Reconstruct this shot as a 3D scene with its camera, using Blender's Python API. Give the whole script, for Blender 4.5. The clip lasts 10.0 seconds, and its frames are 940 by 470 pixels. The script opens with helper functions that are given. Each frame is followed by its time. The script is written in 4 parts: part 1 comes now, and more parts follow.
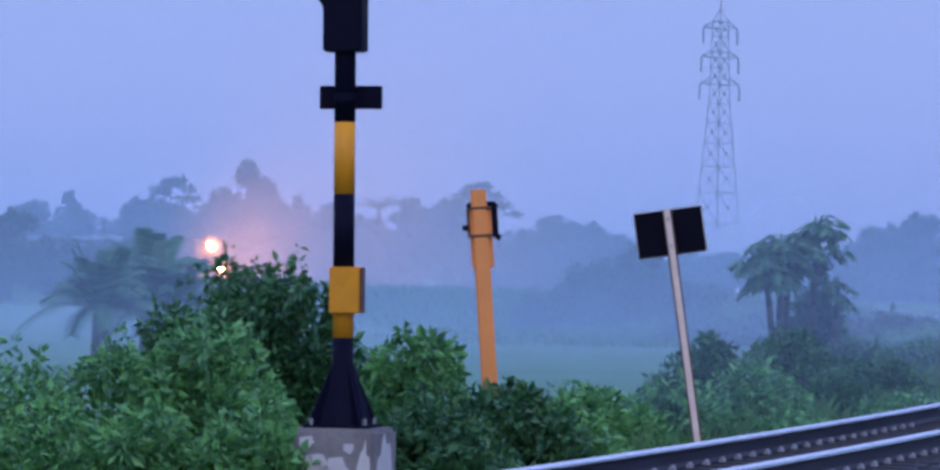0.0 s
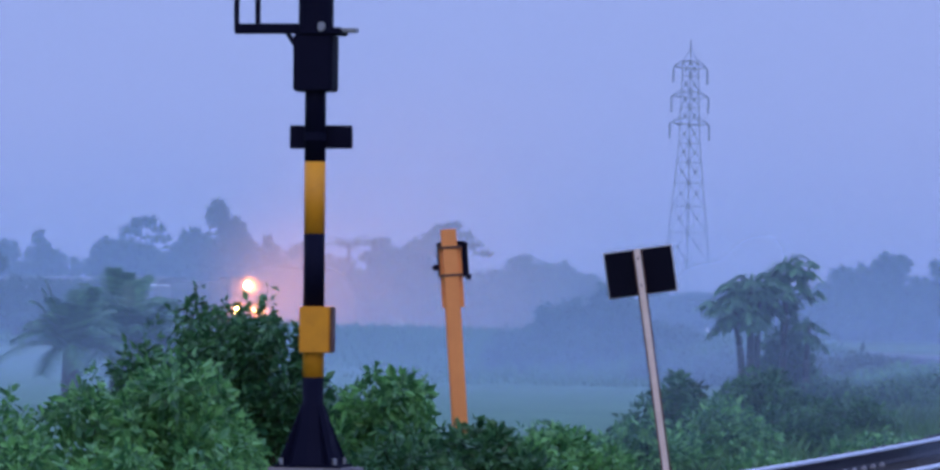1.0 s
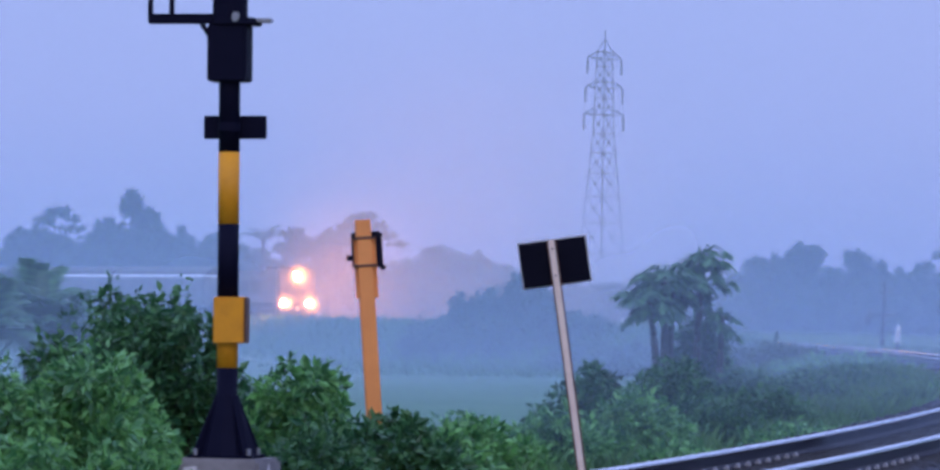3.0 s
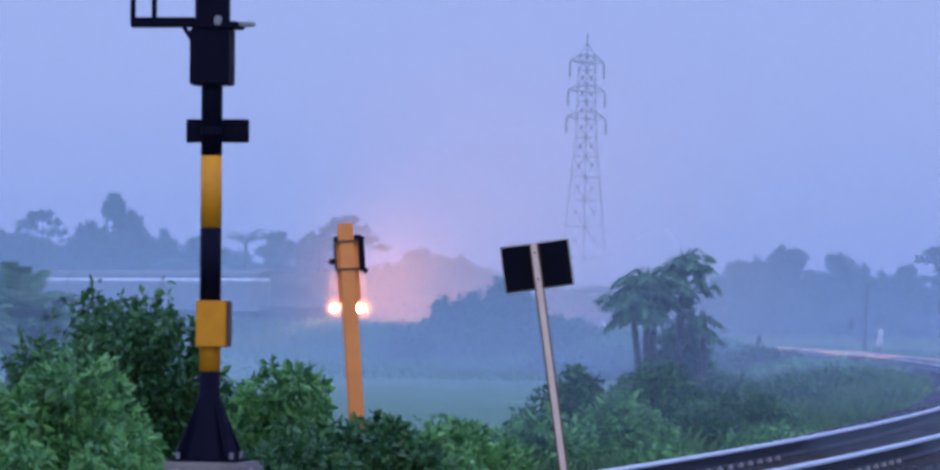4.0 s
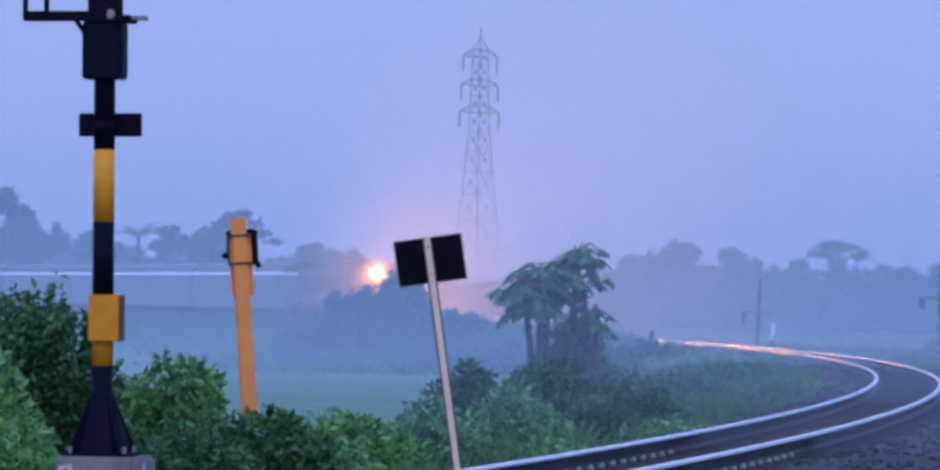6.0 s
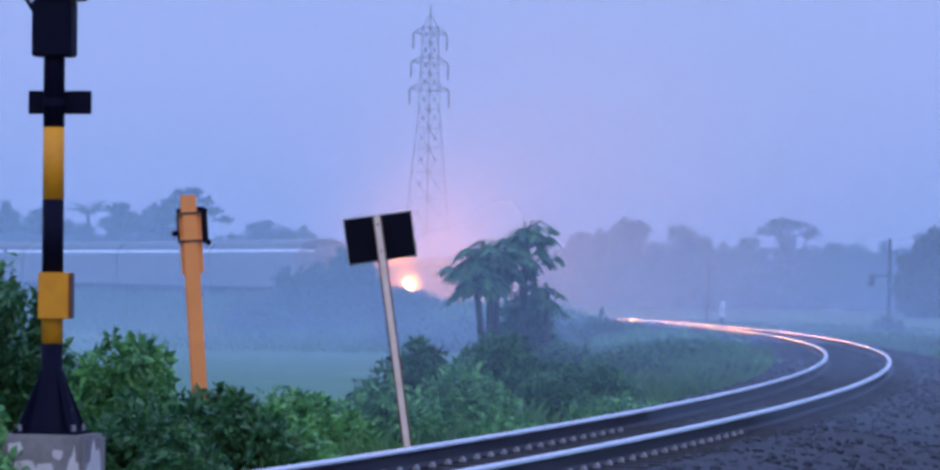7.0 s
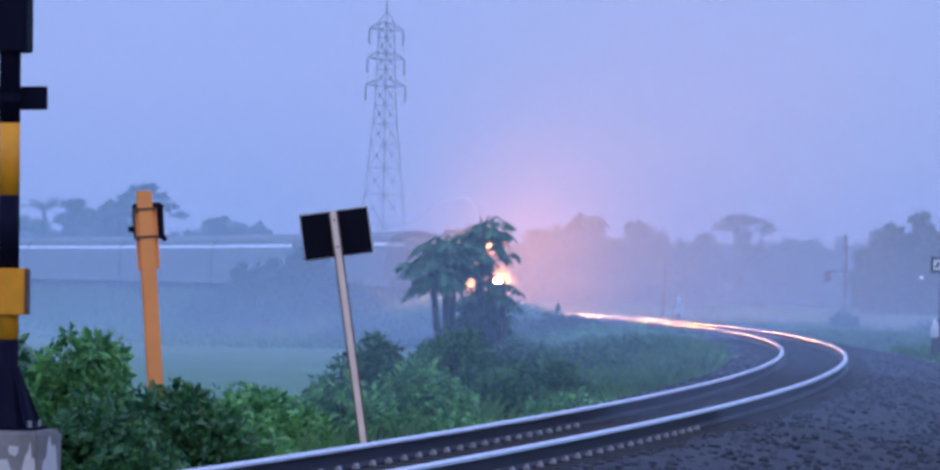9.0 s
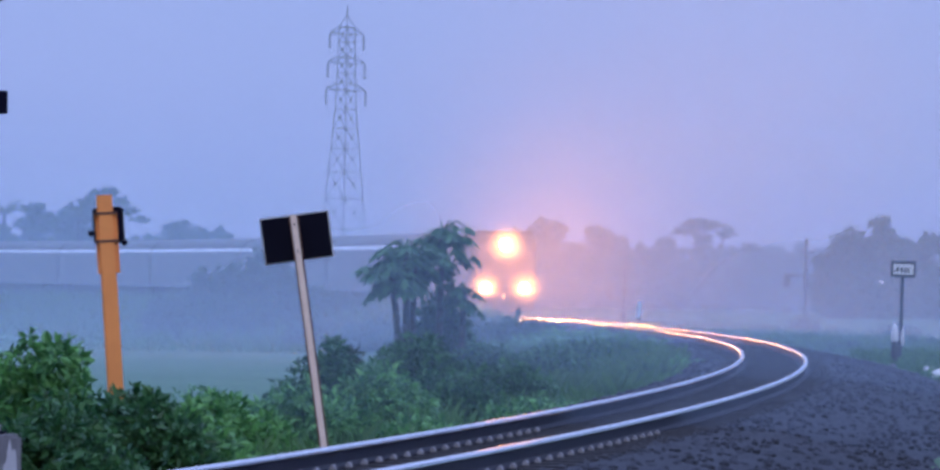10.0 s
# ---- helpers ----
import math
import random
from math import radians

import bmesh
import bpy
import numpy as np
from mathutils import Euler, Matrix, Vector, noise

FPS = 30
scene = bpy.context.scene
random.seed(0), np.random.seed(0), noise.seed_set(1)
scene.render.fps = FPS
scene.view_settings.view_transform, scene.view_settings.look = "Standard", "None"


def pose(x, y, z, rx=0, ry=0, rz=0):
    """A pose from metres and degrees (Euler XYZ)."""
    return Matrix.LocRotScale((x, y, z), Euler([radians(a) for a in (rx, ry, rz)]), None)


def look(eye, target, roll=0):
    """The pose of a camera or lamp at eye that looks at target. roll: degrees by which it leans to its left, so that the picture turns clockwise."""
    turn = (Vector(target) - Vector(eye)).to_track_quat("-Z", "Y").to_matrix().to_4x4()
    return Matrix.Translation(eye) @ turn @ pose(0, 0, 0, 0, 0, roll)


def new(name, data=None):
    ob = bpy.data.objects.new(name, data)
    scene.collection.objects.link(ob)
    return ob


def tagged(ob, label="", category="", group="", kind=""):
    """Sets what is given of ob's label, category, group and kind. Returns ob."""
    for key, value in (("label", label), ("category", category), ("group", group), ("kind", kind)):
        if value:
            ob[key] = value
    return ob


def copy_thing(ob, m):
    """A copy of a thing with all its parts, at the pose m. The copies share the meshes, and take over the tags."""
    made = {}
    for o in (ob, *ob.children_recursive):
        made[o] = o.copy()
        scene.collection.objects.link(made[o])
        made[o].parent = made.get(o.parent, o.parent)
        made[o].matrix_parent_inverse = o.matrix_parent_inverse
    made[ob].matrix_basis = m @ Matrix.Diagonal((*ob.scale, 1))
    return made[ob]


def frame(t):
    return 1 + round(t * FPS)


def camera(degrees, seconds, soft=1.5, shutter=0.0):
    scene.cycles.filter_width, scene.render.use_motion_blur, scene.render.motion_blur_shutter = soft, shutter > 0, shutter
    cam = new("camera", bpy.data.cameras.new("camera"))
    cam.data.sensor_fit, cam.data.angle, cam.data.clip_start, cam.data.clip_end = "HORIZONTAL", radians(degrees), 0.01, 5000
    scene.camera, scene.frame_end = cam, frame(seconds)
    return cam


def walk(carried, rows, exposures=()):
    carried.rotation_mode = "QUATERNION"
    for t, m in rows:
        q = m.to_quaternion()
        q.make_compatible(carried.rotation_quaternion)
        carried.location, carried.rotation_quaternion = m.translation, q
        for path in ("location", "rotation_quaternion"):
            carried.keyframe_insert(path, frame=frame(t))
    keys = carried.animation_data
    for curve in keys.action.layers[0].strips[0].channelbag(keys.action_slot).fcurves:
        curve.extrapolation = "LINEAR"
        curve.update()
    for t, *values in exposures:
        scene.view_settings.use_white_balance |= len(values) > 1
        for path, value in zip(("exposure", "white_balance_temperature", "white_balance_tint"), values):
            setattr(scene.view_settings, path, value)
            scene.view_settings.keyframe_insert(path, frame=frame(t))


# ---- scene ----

# ---------- camera: a telephoto lens, standing still, panned by hand ----------
cam = camera(11.38, 10.0, soft=3.0)
EYE, TILT, ROLL, FOCUS = 1.21, 0.6116, 1.0, 7869.0
# seconds, sideways and upward swing of the aim (thousandths of the focal length, from the last pose)
PAN = [
    (0.0, 624, -9), (0.5, 603, -3), (1.0, 574, 57), (1.5, 549, 48), (2.0, 505, 26), (2.5, 467, 26), (2.7, 450, 32),
    (3.8, 405, 47), (4.0, 401, 47), (4.5, 390, 61), (5.0, 326, 63), (5.5, 275, 58), (5.7, 248, 48),
    (6.8, 168, 12), (7.0, 139, 0), (7.5, 121, -3), (8.0, 102, -2), (8.5, 72, 1), (9.0, 66, -7), (9.5, 49, -13), (10.0, 0, 0),
]
AIM = pose(0, 0, EYE, 90 + TILT) @ pose(0, 0, 0, 0, 0, ROLL)


def aim(dx, dy):
    return AIM @ pose(0, 0, 0, 0, math.degrees(math.atan(dx / FOCUS))) @ pose(0, 0, 0, math.degrees(math.atan(dy / FOCUS)))


walk(cam, [(t, aim(dx, dy)) for t, dx, dy in PAN], [(0.0, 0.0, 6480, 12), (1.0, -0.11, 6560, 14), (1.5, -0.13, 6620, 14), (2.0, 0.16, 6800, 14), (2.5, 0.11, 6850, 14), (4.0, 0.01, 6800, 12), (5.0, -0.04, 6720, 11), (7.0, 0.03, 6500, 10), (8.5, 0.04, 6480, 9), (9.2, 0.02, 6560, 10), (10.0, -0.02, 6760, 10)])

# ---------- world and sun: overcast dawn ----------
world = bpy.data.worlds.new("dawn_sky")
scene.world = world
world.use_nodes = True
wn, wl = world.node_tree.nodes, world.node_tree.links
wn.clear()
w_out = wn.new("ShaderNodeOutputWorld")
w_sky = wn.new("ShaderNodeTexSky")
w_sky.sky_type = "NISHITA"
w_sky.sun_disc = False
w_sky.sun_elevation, w_sky.sun_rotation = radians(9), radians(200)
w_bg = wn.new("ShaderNodeBackground")
w_bg.inputs[1].default_value = 0.012
wl.new(w_sky.outputs[0], w_bg.inputs[0])
w_geo = wn.new("ShaderNodeTexCoord")
w_sep = wn.new("ShaderNodeSeparateXYZ")
w_ramp = wn.new("ShaderNodeValToRGB")
wl.new(w_geo.outputs["Generated"], w_sep.inputs[0])
wl.new(w_sep.outputs[2], w_ramp.inputs[0])
w_ramp.color_ramp.elements[0].position, w_ramp.color_ramp.elements[0].color = 0.0, (0.325, 0.42, 0.91, 1)
w_ramp.color_ramp.elements[1].position, w_ramp.color_ramp.elements[1].color = 1.0, (0.97, 1.33, 2.55, 1)
w_mid = w_ramp.color_ramp.elements.new(0.14)
w_mid.color = (0.35, 0.455, 0.965, 1)
w_cloud = wn.new("ShaderNodeBackground")
w_cloud.inputs[1].default_value = 0.93
wl.new(w_ramp.outputs[0], w_cloud.inputs[0])
w_add = wn.new("ShaderNodeAddShader")
wl.new(w_bg.outputs[0], w_add.inputs[0])
wl.new(w_cloud.outputs[0], w_add.inputs[1])
wl.new(w_add.outputs[0], w_out.inputs[0])

sun = new("sun", bpy.data.lights.new("sun", "SUN"))
sun.data.energy, sun.data.angle, sun.data.color = 0.5, radians(30), (1.0, 0.93, 0.86)
sun.matrix_world = look((12, -30, 30), (0, 30, 0))


# ---------- materials ----------
def mat(name, base, rough=0.6, metal=0.0, vary=None, scale=8.0, bump=0.0, bump_scale=None, spec=0.5, island=0.0, obj_random=0.0, translucent=0.0):
    """A principled surface with grain at two scales."""
    m = bpy.data.materials.new(name)
    m.use_nodes = True
    n, l = m.node_tree.nodes, m.node_tree.links
    p = n["Principled BSDF"]
    p.inputs["Roughness"].default_value, p.inputs["Metallic"].default_value = rough, metal
    p.inputs["Specular IOR Level"].default_value = spec
    vary = vary or tuple(c * 0.6 for c in base)
    co = n.new("ShaderNodeTexCoord")
    big, small = n.new("ShaderNodeTexNoise"), n.new("ShaderNodeTexNoise")
    for tex, s, d in ((big, scale, 4.0), (small, scale * 7.3, 6.0)):
        tex.inputs["Scale"].default_value, tex.inputs["Detail"].default_value = s, d
        l.new(co.outputs["Object"], tex.inputs["Vector"])
    add = n.new("ShaderNodeMath")
    add.operation = "MULTIPLY_ADD"
    l.new(small.outputs[0], add.inputs[0])
    add.inputs[1].default_value = 0.45
    half = n.new("ShaderNodeMath")
    half.operation = "MULTIPLY_ADD"
    l.new(big.outputs[0], half.inputs[0])
    half.inputs[1].default_value, half.inputs[2].default_value = 1.3, -0.4
    l.new(half.outputs[0], add.inputs[2])
    fac = add.outputs[0]
    if island or obj_random:
        src = n.new("ShaderNodeNewGeometry") if island else n.new("ShaderNodeObjectInfo")
        rnd = n.new("ShaderNodeMath")
        rnd.operation = "MULTIPLY_ADD"
        l.new(src.outputs["Random Per Island" if island else "Random"], rnd.inputs[0])
        rnd.inputs[1].default_value = island or obj_random
        l.new(fac, rnd.inputs[2])
        sub = n.new("ShaderNodeMath")
        sub.operation = "SUBTRACT"
        l.new(rnd.outputs[0], sub.inputs[0])
        sub.inputs[1].default_value = (island or obj_random) / 2
        fac = sub.outputs[0]
    mix = n.new("ShaderNodeMix")
    mix.data_type = "RGBA"
    mix.inputs[6].default_value, mix.inputs[7].default_value = (*base, 1), (*vary, 1)
    l.new(fac, mix.inputs[0])
    l.new(mix.outputs[2], p.inputs["Base Color"])
    if bump:
        b = n.new("ShaderNodeBump")
        b.inputs["Strength"].default_value, b.inputs["Distance"].default_value = bump, 0.02
        tex = small
        if bump_scale:
            tex = n.new("ShaderNodeTexNoise")
            tex.inputs["Scale"].default_value, tex.inputs["Detail"].default_value = bump_scale, 5
            l.new(co.outputs["Object"], tex.inputs["Vector"])
        l.new(tex.outputs[0], b.inputs["Height"])
        l.new(b.outputs[0], p.inputs["Normal"])
    if translucent:
        tr, ms = n.new("ShaderNodeBsdfTranslucent"), n.new("ShaderNodeMixShader")
        l.new(mix.outputs[2], tr.inputs[0])
        ms.inputs[0].default_value = translucent
        l.new(p.outputs[0], ms.inputs[1])
        l.new(tr.outputs[0], ms.inputs[2])
        l.new(ms.outputs[0], n["Material Output"].inputs[0])
    return m


def glow_mat(name, colour, strength):
    m = bpy.data.materials.new(name)
    m.use_nodes = True
    n, l = m.node_tree.nodes, m.node_tree.links
    e = n.new("ShaderNodeEmission")
    e.inputs[0].default_value, e.inputs[1].default_value = (*colour, 1), strength
    l.new(e.outputs[0], n["Material Output"].inputs[0])
    return m


def mist_mat(name, colour, low, high, fade_from, fade_to, patch=0.05, radial=0.0, foot_low=-1.6, foot_full=-0.2):
    """Thin mist that scatters the light that falls on it: denser at fade_from metres of height, thinner at fade_to; radial: a round patch that thins out to that radius."""
    m = bpy.data.materials.new(name)
    m.use_nodes = True
    n, l = m.node_tree.nodes, m.node_tree.links
    co, sep = n.new("ShaderNodeTexCoord"), n.new("ShaderNodeSeparateXYZ")
    l.new(co.outputs["Object"], sep.inputs[0])
    rng = n.new("ShaderNodeMapRange")
    rng.interpolation_type = "SMOOTHSTEP"
    if radial:
        ln = n.new("ShaderNodeVectorMath")
        ln.operation = "LENGTH"
        l.new(co.outputs["Object"], ln.inputs[0])
        l.new(ln.outputs["Value"], rng.inputs[0])
        fade_from, fade_to = 0.0, radial
    else:
        l.new(sep.outputs[2], rng.inputs[0])
    rng.inputs[1].default_value, rng.inputs[2].default_value = fade_from, fade_to
    rng.inputs[3].default_value, rng.inputs[4].default_value = low, high
    tex = n.new("ShaderNodeTexNoise")
    tex.inputs["Scale"].default_value, tex.inputs["Detail"].default_value = patch, 3
    l.new(co.outputs["Object"], tex.inputs["Vector"])
    mul = n.new("ShaderNodeMath")
    mul.operation = "MULTIPLY_ADD"
    l.new(tex.outputs[0], mul.inputs[0])
    mul.inputs[1].default_value, mul.inputs[2].default_value = 0.8, 0.6
    den = n.new("ShaderNodeMath")
    den.operation = "MULTIPLY"
    l.new(rng.outputs[0], den.inputs[0])
    if radial:
        l.new(mul.outputs[0], den.inputs[1])
    else:
        foot, lift = n.new("ShaderNodeMapRange"), n.new("ShaderNodeMath")
        foot.interpolation_type, lift.operation = "SMOOTHSTEP", "MULTIPLY"
        foot.inputs[1].default_value, foot.inputs[2].default_value = foot_low, foot_full
        l.new(sep.outputs[2], foot.inputs[0])
        l.new(foot.outputs[0], lift.inputs[0])
        l.new(mul.outputs[0], lift.inputs[1])
        l.new(lift.outputs[0], den.inputs[1])
    clear, dif, tra = n.new("ShaderNodeBsdfTransparent"), n.new("ShaderNodeBsdfDiffuse"), n.new("ShaderNodeBsdfTranslucent")
    dif.inputs[0].default_value = tra.inputs[0].default_value = (*colour, 1)
    both, mix = n.new("ShaderNodeMixShader"), n.new("ShaderNodeMixShader")
    both.inputs[0].default_value = 0.5
    l.new(dif.outputs[0], both.inputs[1])
    l.new(tra.outputs[0], both.inputs[2])
    l.new(den.outputs[0], mix.inputs[0])
    l.new(clear.outputs[0], mix.inputs[1])
    l.new(both.outputs[0], mix.inputs[2])
    l.new(mix.outputs[0], n["Material Output"].inputs[0])
    return m


# black paint with the blue veil of lens haze mixed into its colour
BLACK = mat("black_paint", (0.003, 0.003, 0.012), 0.65, vary=(0.006, 0.006, 0.018), scale=5, bump=0.1, spec=0.06)
YELLOW = mat("yellow_paint", (0.78, 0.31, 0.012), 0.55, spec=0.25, vary=(0.55, 0.21, 0.015), scale=6, bump=0.08)
ORANGE = mat("orange_paint", (0.9, 0.33, 0.09), 0.55, spec=0.25, vary=(0.74, 0.25, 0.075), scale=5, bump=0.08)
FLAKE = mat("flaking_paint", (0.62, 0.57, 0.56), 0.8, vary=(0.4, 0.36, 0.36), scale=5, bump=0.3)
CONCRETE = mat("concrete", (0.3, 0.27, 0.26), 0.85, vary=(0.09, 0.08, 0.085), scale=2.6, bump=0.4)
SLEEPER = mat("sleeper_concrete", (0.036, 0.035, 0.042), 0.9, vary=(0.02, 0.019, 0.024), scale=5, bump=0.3, obj_random=0.4)
CLIP = mat("clip_steel", (0.42, 0.41, 0.42), 0.45, metal=0.2, vary=(0.28, 0.27, 0.28), scale=30)
# the blue tint of the shaded rail side is put into this base colour
RAILSIDE = mat("rail_side_blue_shade", (0.02, 0.021, 0.038), 0.6, spec=0.15, vary=(0.013, 0.013, 0.025), scale=6, bump=0.2)
RAILTOP = mat("rail_polished", (0.92, 0.92, 0.93), 0.24, metal=1.0, vary=(0.8, 0.8, 0.82), scale=3)
BALLAST = mat("ballast", (0.028, 0.032, 0.047), 0.95, vary=(0.013, 0.015, 0.023), scale=2.2, bump=1.0, bump_scale=28)
STONE = mat("ballast_stone", (0.046, 0.05, 0.067), 0.9, vary=(0.02, 0.022, 0.03), scale=8, island=0.9)
GROUND = mat("grassy_ground", (0.07, 0.15, 0.07), 0.95, vary=(0.05, 0.11, 0.055), scale=0.25, bump=1.0, bump_scale=9)
# lighter than the ground: the haze over the field is mixed into its colour
FIELD = mat("misted_field", (0.1, 0.2, 0.13), 0.85, vary=(0.075, 0.16, 0.1), scale=0.15, bump=0.3, bump_scale=3.0, spec=0.15)
LEAF = mat("leaf", (0.042, 0.155, 0.053), 0.45, vary=(0.175, 0.43, 0.125), scale=0.9, island=1.3, translucent=0.3, spec=0.5)
LEAF_DARK = mat("dark_leaf", (0.02, 0.085, 0.035), 0.4, vary=(0.075, 0.2, 0.068), scale=0.9, island=1.3, translucent=0.25, spec=0.35)
LEAF_FAR = mat("far_leaf", (0.045, 0.085, 0.045), 0.7, vary=(0.06, 0.105, 0.055), scale=0.3, island=0.4, translucent=0.2)
GRASS = mat("grass_blade", (0.095, 0.215, 0.07), 0.6, vary=(0.055, 0.14, 0.05), scale=0.6, island=1.0, translucent=0.3)
BARK = mat("bark", (0.055, 0.052, 0.045), 0.9, vary=(0.03, 0.027, 0.024), scale=9, bump=0.6)
GALVANISED = mat("galvanised_steel", (0.3, 0.31, 0.33), 0.6, metal=0.6, vary=(0.22, 0.23, 0.25), scale=2)
WHITE = mat("white_paint", (0.8, 0.78, 0.76), 0.5, vary=(0.62, 0.6, 0.57), scale=7, bump=0.1)
RUSTY_WHITE = mat("post_paint", (0.85, 0.7, 0.58), 0.45, vary=(0.62, 0.46, 0.36), scale=5, bump=0.1)
RUST = mat("rusty_steel", (0.13, 0.06, 0.04), 0.8, vary=(0.07, 0.035, 0.03), scale=9, bump=0.2)
# the same bluish lens haze is tinted into the dark board
BOARD_BACK = mat("board_back", (0.002, 0.002, 0.008), 0.6, vary=(0.005, 0.005, 0.012), scale=4, spec=0.06)
COACH_SIDE = mat("coach_side", (0.28, 0.28, 0.30), 0.35, vary=(0.22, 0.22, 0.24), scale=0.7)
COACH_ROOF = mat("coach_roof", (0.13, 0.13, 0.14), 0.6, vary=(0.09, 0.09, 0.1), scale=0.7)
COACH_STRIPE = mat("coach_stripe", (0.85, 0.86, 0.88), 0.3, vary=(0.62, 0.64, 0.68), scale=0.7)
# panes painted nearly as pale as the side, for reflected sky and mist
COACH_GLASS = mat("coach_window", (0.24, 0.24, 0.26), 0.3, vary=(0.2, 0.2, 0.22), scale=1)
LOCO_BODY = mat("loco_paint", (0.22, 0.2, 0.19), 0.45, vary=(0.16, 0.15, 0.14), scale=1)
LOCO_DARK = mat("loco_frame", (0.04, 0.04, 0.045), 0.6, vary=(0.025, 0.025, 0.03), scale=2)
LAMP = glow_mat("headlight_glow", (1.0, 0.36, 0.11), 6500.0)
PLASTIC = mat("white_plastic", (0.75, 0.75, 0.78), 0.4, vary=(0.6, 0.62, 0.66), scale=9)


# ---------- mesh helpers ----------
def box(bm, sx, sy, sz, m=None, bevel=0.0):
    made = bmesh.ops.create_cube(bm, size=1.0, matrix=(m or Matrix()) @ Matrix.Diagonal((sx, sy, sz, 1)))
    if bevel:
        edges = list({e for v in made["verts"] for e in v.link_edges})
        bmesh.ops.bevel(bm, geom=edges, offset=bevel, segments=2, affect="EDGES")


def cyl(bm, r1, r2, depth, m=None, seg=20, caps=True):
    bmesh.ops.create_cone(bm, cap_ends=caps, segments=seg, radius1=r1, radius2=r2, depth=depth, matrix=m or Matrix())


def strut(bm, a, b, w, seg=4):
    a, b = Vector(a), Vector(b)
    d = b - a
    turn = d.to_track_quat("Z", "Y").to_matrix().to_4x4()
    cyl(bm, w / 2, w / 2, d.length, Matrix.Translation((a + b) / 2) @ turn, seg)


def part(name, bm, material, parent, label="", smooth=False):
    me = bpy.data.meshes.new(name)
    bm.to_mesh(me)
    bm.free()
    me.materials.append(material)
    if smooth:
        me.polygons.foreach_set("use_smooth", [True] * len(me.polygons))
    ob = new(name, me)
    ob.parent = parent
    return tagged(ob, label)


def quick_mesh(name, verts, faces, material, smooth=False):
    me = bpy.data.meshes.new(name)
    me.from_pydata([tuple(v) for v in verts], [], [tuple(f) for f in faces])
    me.materials.append(material)
    if smooth:
        me.polygons.foreach_set("use_smooth", [True] * len(me.polygons))
    me.update()
    return me


def thing(name, m, label, category, group="", kind=""):
    ob = new(name)
    ob.matrix_world = m
    return tagged(ob, label, category, group, kind)


# ---------- the curve of the line ----------
CENTRE_X, CENTRE_Y, RADIUS = -468.25, 115.65, 474.75
GAUGE = 1.067


def on_line(a, side=0.0, z=0.0):
    """The place at angle a on the curve, side metres outward of the track's middle."""
    return Vector((CENTRE_X + (RADIUS + side) * math.cos(a), CENTRE_Y + (RADIUS + side) * math.sin(a), z))


def line_pose(a, z=0.0):
    """Its y points along the line towards the camera's end."""
    p = on_line(a, 0, z)
    return pose(p.x, p.y, p.z, 0, 0, math.degrees(a) + 180)


def from_line(x, y):
    return np.hypot(x - CENTRE_X, y - CENTRE_Y) - RADIUS


def ground_height(x, y):
    s = from_line(x, y)
    inner = np.interp(-s, [0, 1.6, 3.4, 6.5, 9, 30], [-0.62, -0.52, -0.55, -1.15, -1.4, -1.5])
    outer = np.interp(s, [0, 2.7, 5, 40], [-0.62, -0.5, -0.42, -0.6])
    far = np.interp(np.hypot(x, y), [0, 375, 900, 4500], [0, 0, -0.3, -1.0])
    return np.where(s < 0, inner, outer) + far


def build_ground():
    ang = np.radians(np.concatenate([np.arange(-180, -24, 6), np.arange(-24, 16, 0.25), np.arange(16, 180, 6)]))
    rad = np.concatenate([[0.4], np.arange(2, 26, 2.0), np.arange(26, 190, 0.8), np.geomspace(190, 4500, 40)])
    aa, rr = np.meshgrid(ang, rad)
    x, y = rr * np.sin(aa), rr * np.cos(aa)
    rng = np.random.default_rng(3)
    z = ground_height(x, y) + 0.05 * np.sin(x * 1.7 + 1.3 * np.sin(y * 0.9)) * np.sin(y * 1.1) * (rr > 20) + rng.normal(0, 0.012, x.shape) * (rr > 20)
    nr, na = x.shape
    verts = np.stack([x, y, z], -1).reshape(-1, 3)
    i, j = np.meshgrid(np.arange(nr - 1), np.arange(na), indexing="ij")
    k = (j + 1) % na
    faces = np.stack([i * na + j, i * na + k, (i + 1) * na + k, (i + 1) * na + j], -1).reshape(-1, 4)
    verts = np.vstack([verts, [[0, 0, verts[:na, 2].mean()]]])
    fan = [(len(verts) - 1, (q + 1) % na, q) for q in range(na)]
    ob = new("ground", quick_mesh("ground", verts, faces.tolist() + fan, GROUND, True))
    tagged(ob, "grassy green ground sinking to flat misty fields", "ground", kind="structure")


def sweep(profile, a0, a1, step, close=True, jitter=0.0):
    """Vertices and faces of a profile of (side, z) drawn along the line."""
    count = int((a1 - a0) * RADIUS / step) + 1
    rng = np.random.default_rng(7)
    verts, faces, k = [], [], len(profile)
    for i in range(count):
        a = a0 + (a1 - a0) * i / (count - 1)
        for s, z in profile:
            verts.append(on_line(a, s + (rng.normal(0, jitter) if jitter else 0), z + (rng.normal(0, jitter * 0.4) if jitter else 0)))
    for i in range(count - 1):
        for j in range(k if close else k - 1):
            n = (j + 1) % k
            faces.append((i * k + j, i * k + n, (i + 1) * k + n, (i + 1) * k + j))
    return verts, faces


RAIL_FROM, RAIL_TO = -0.37, 0.9


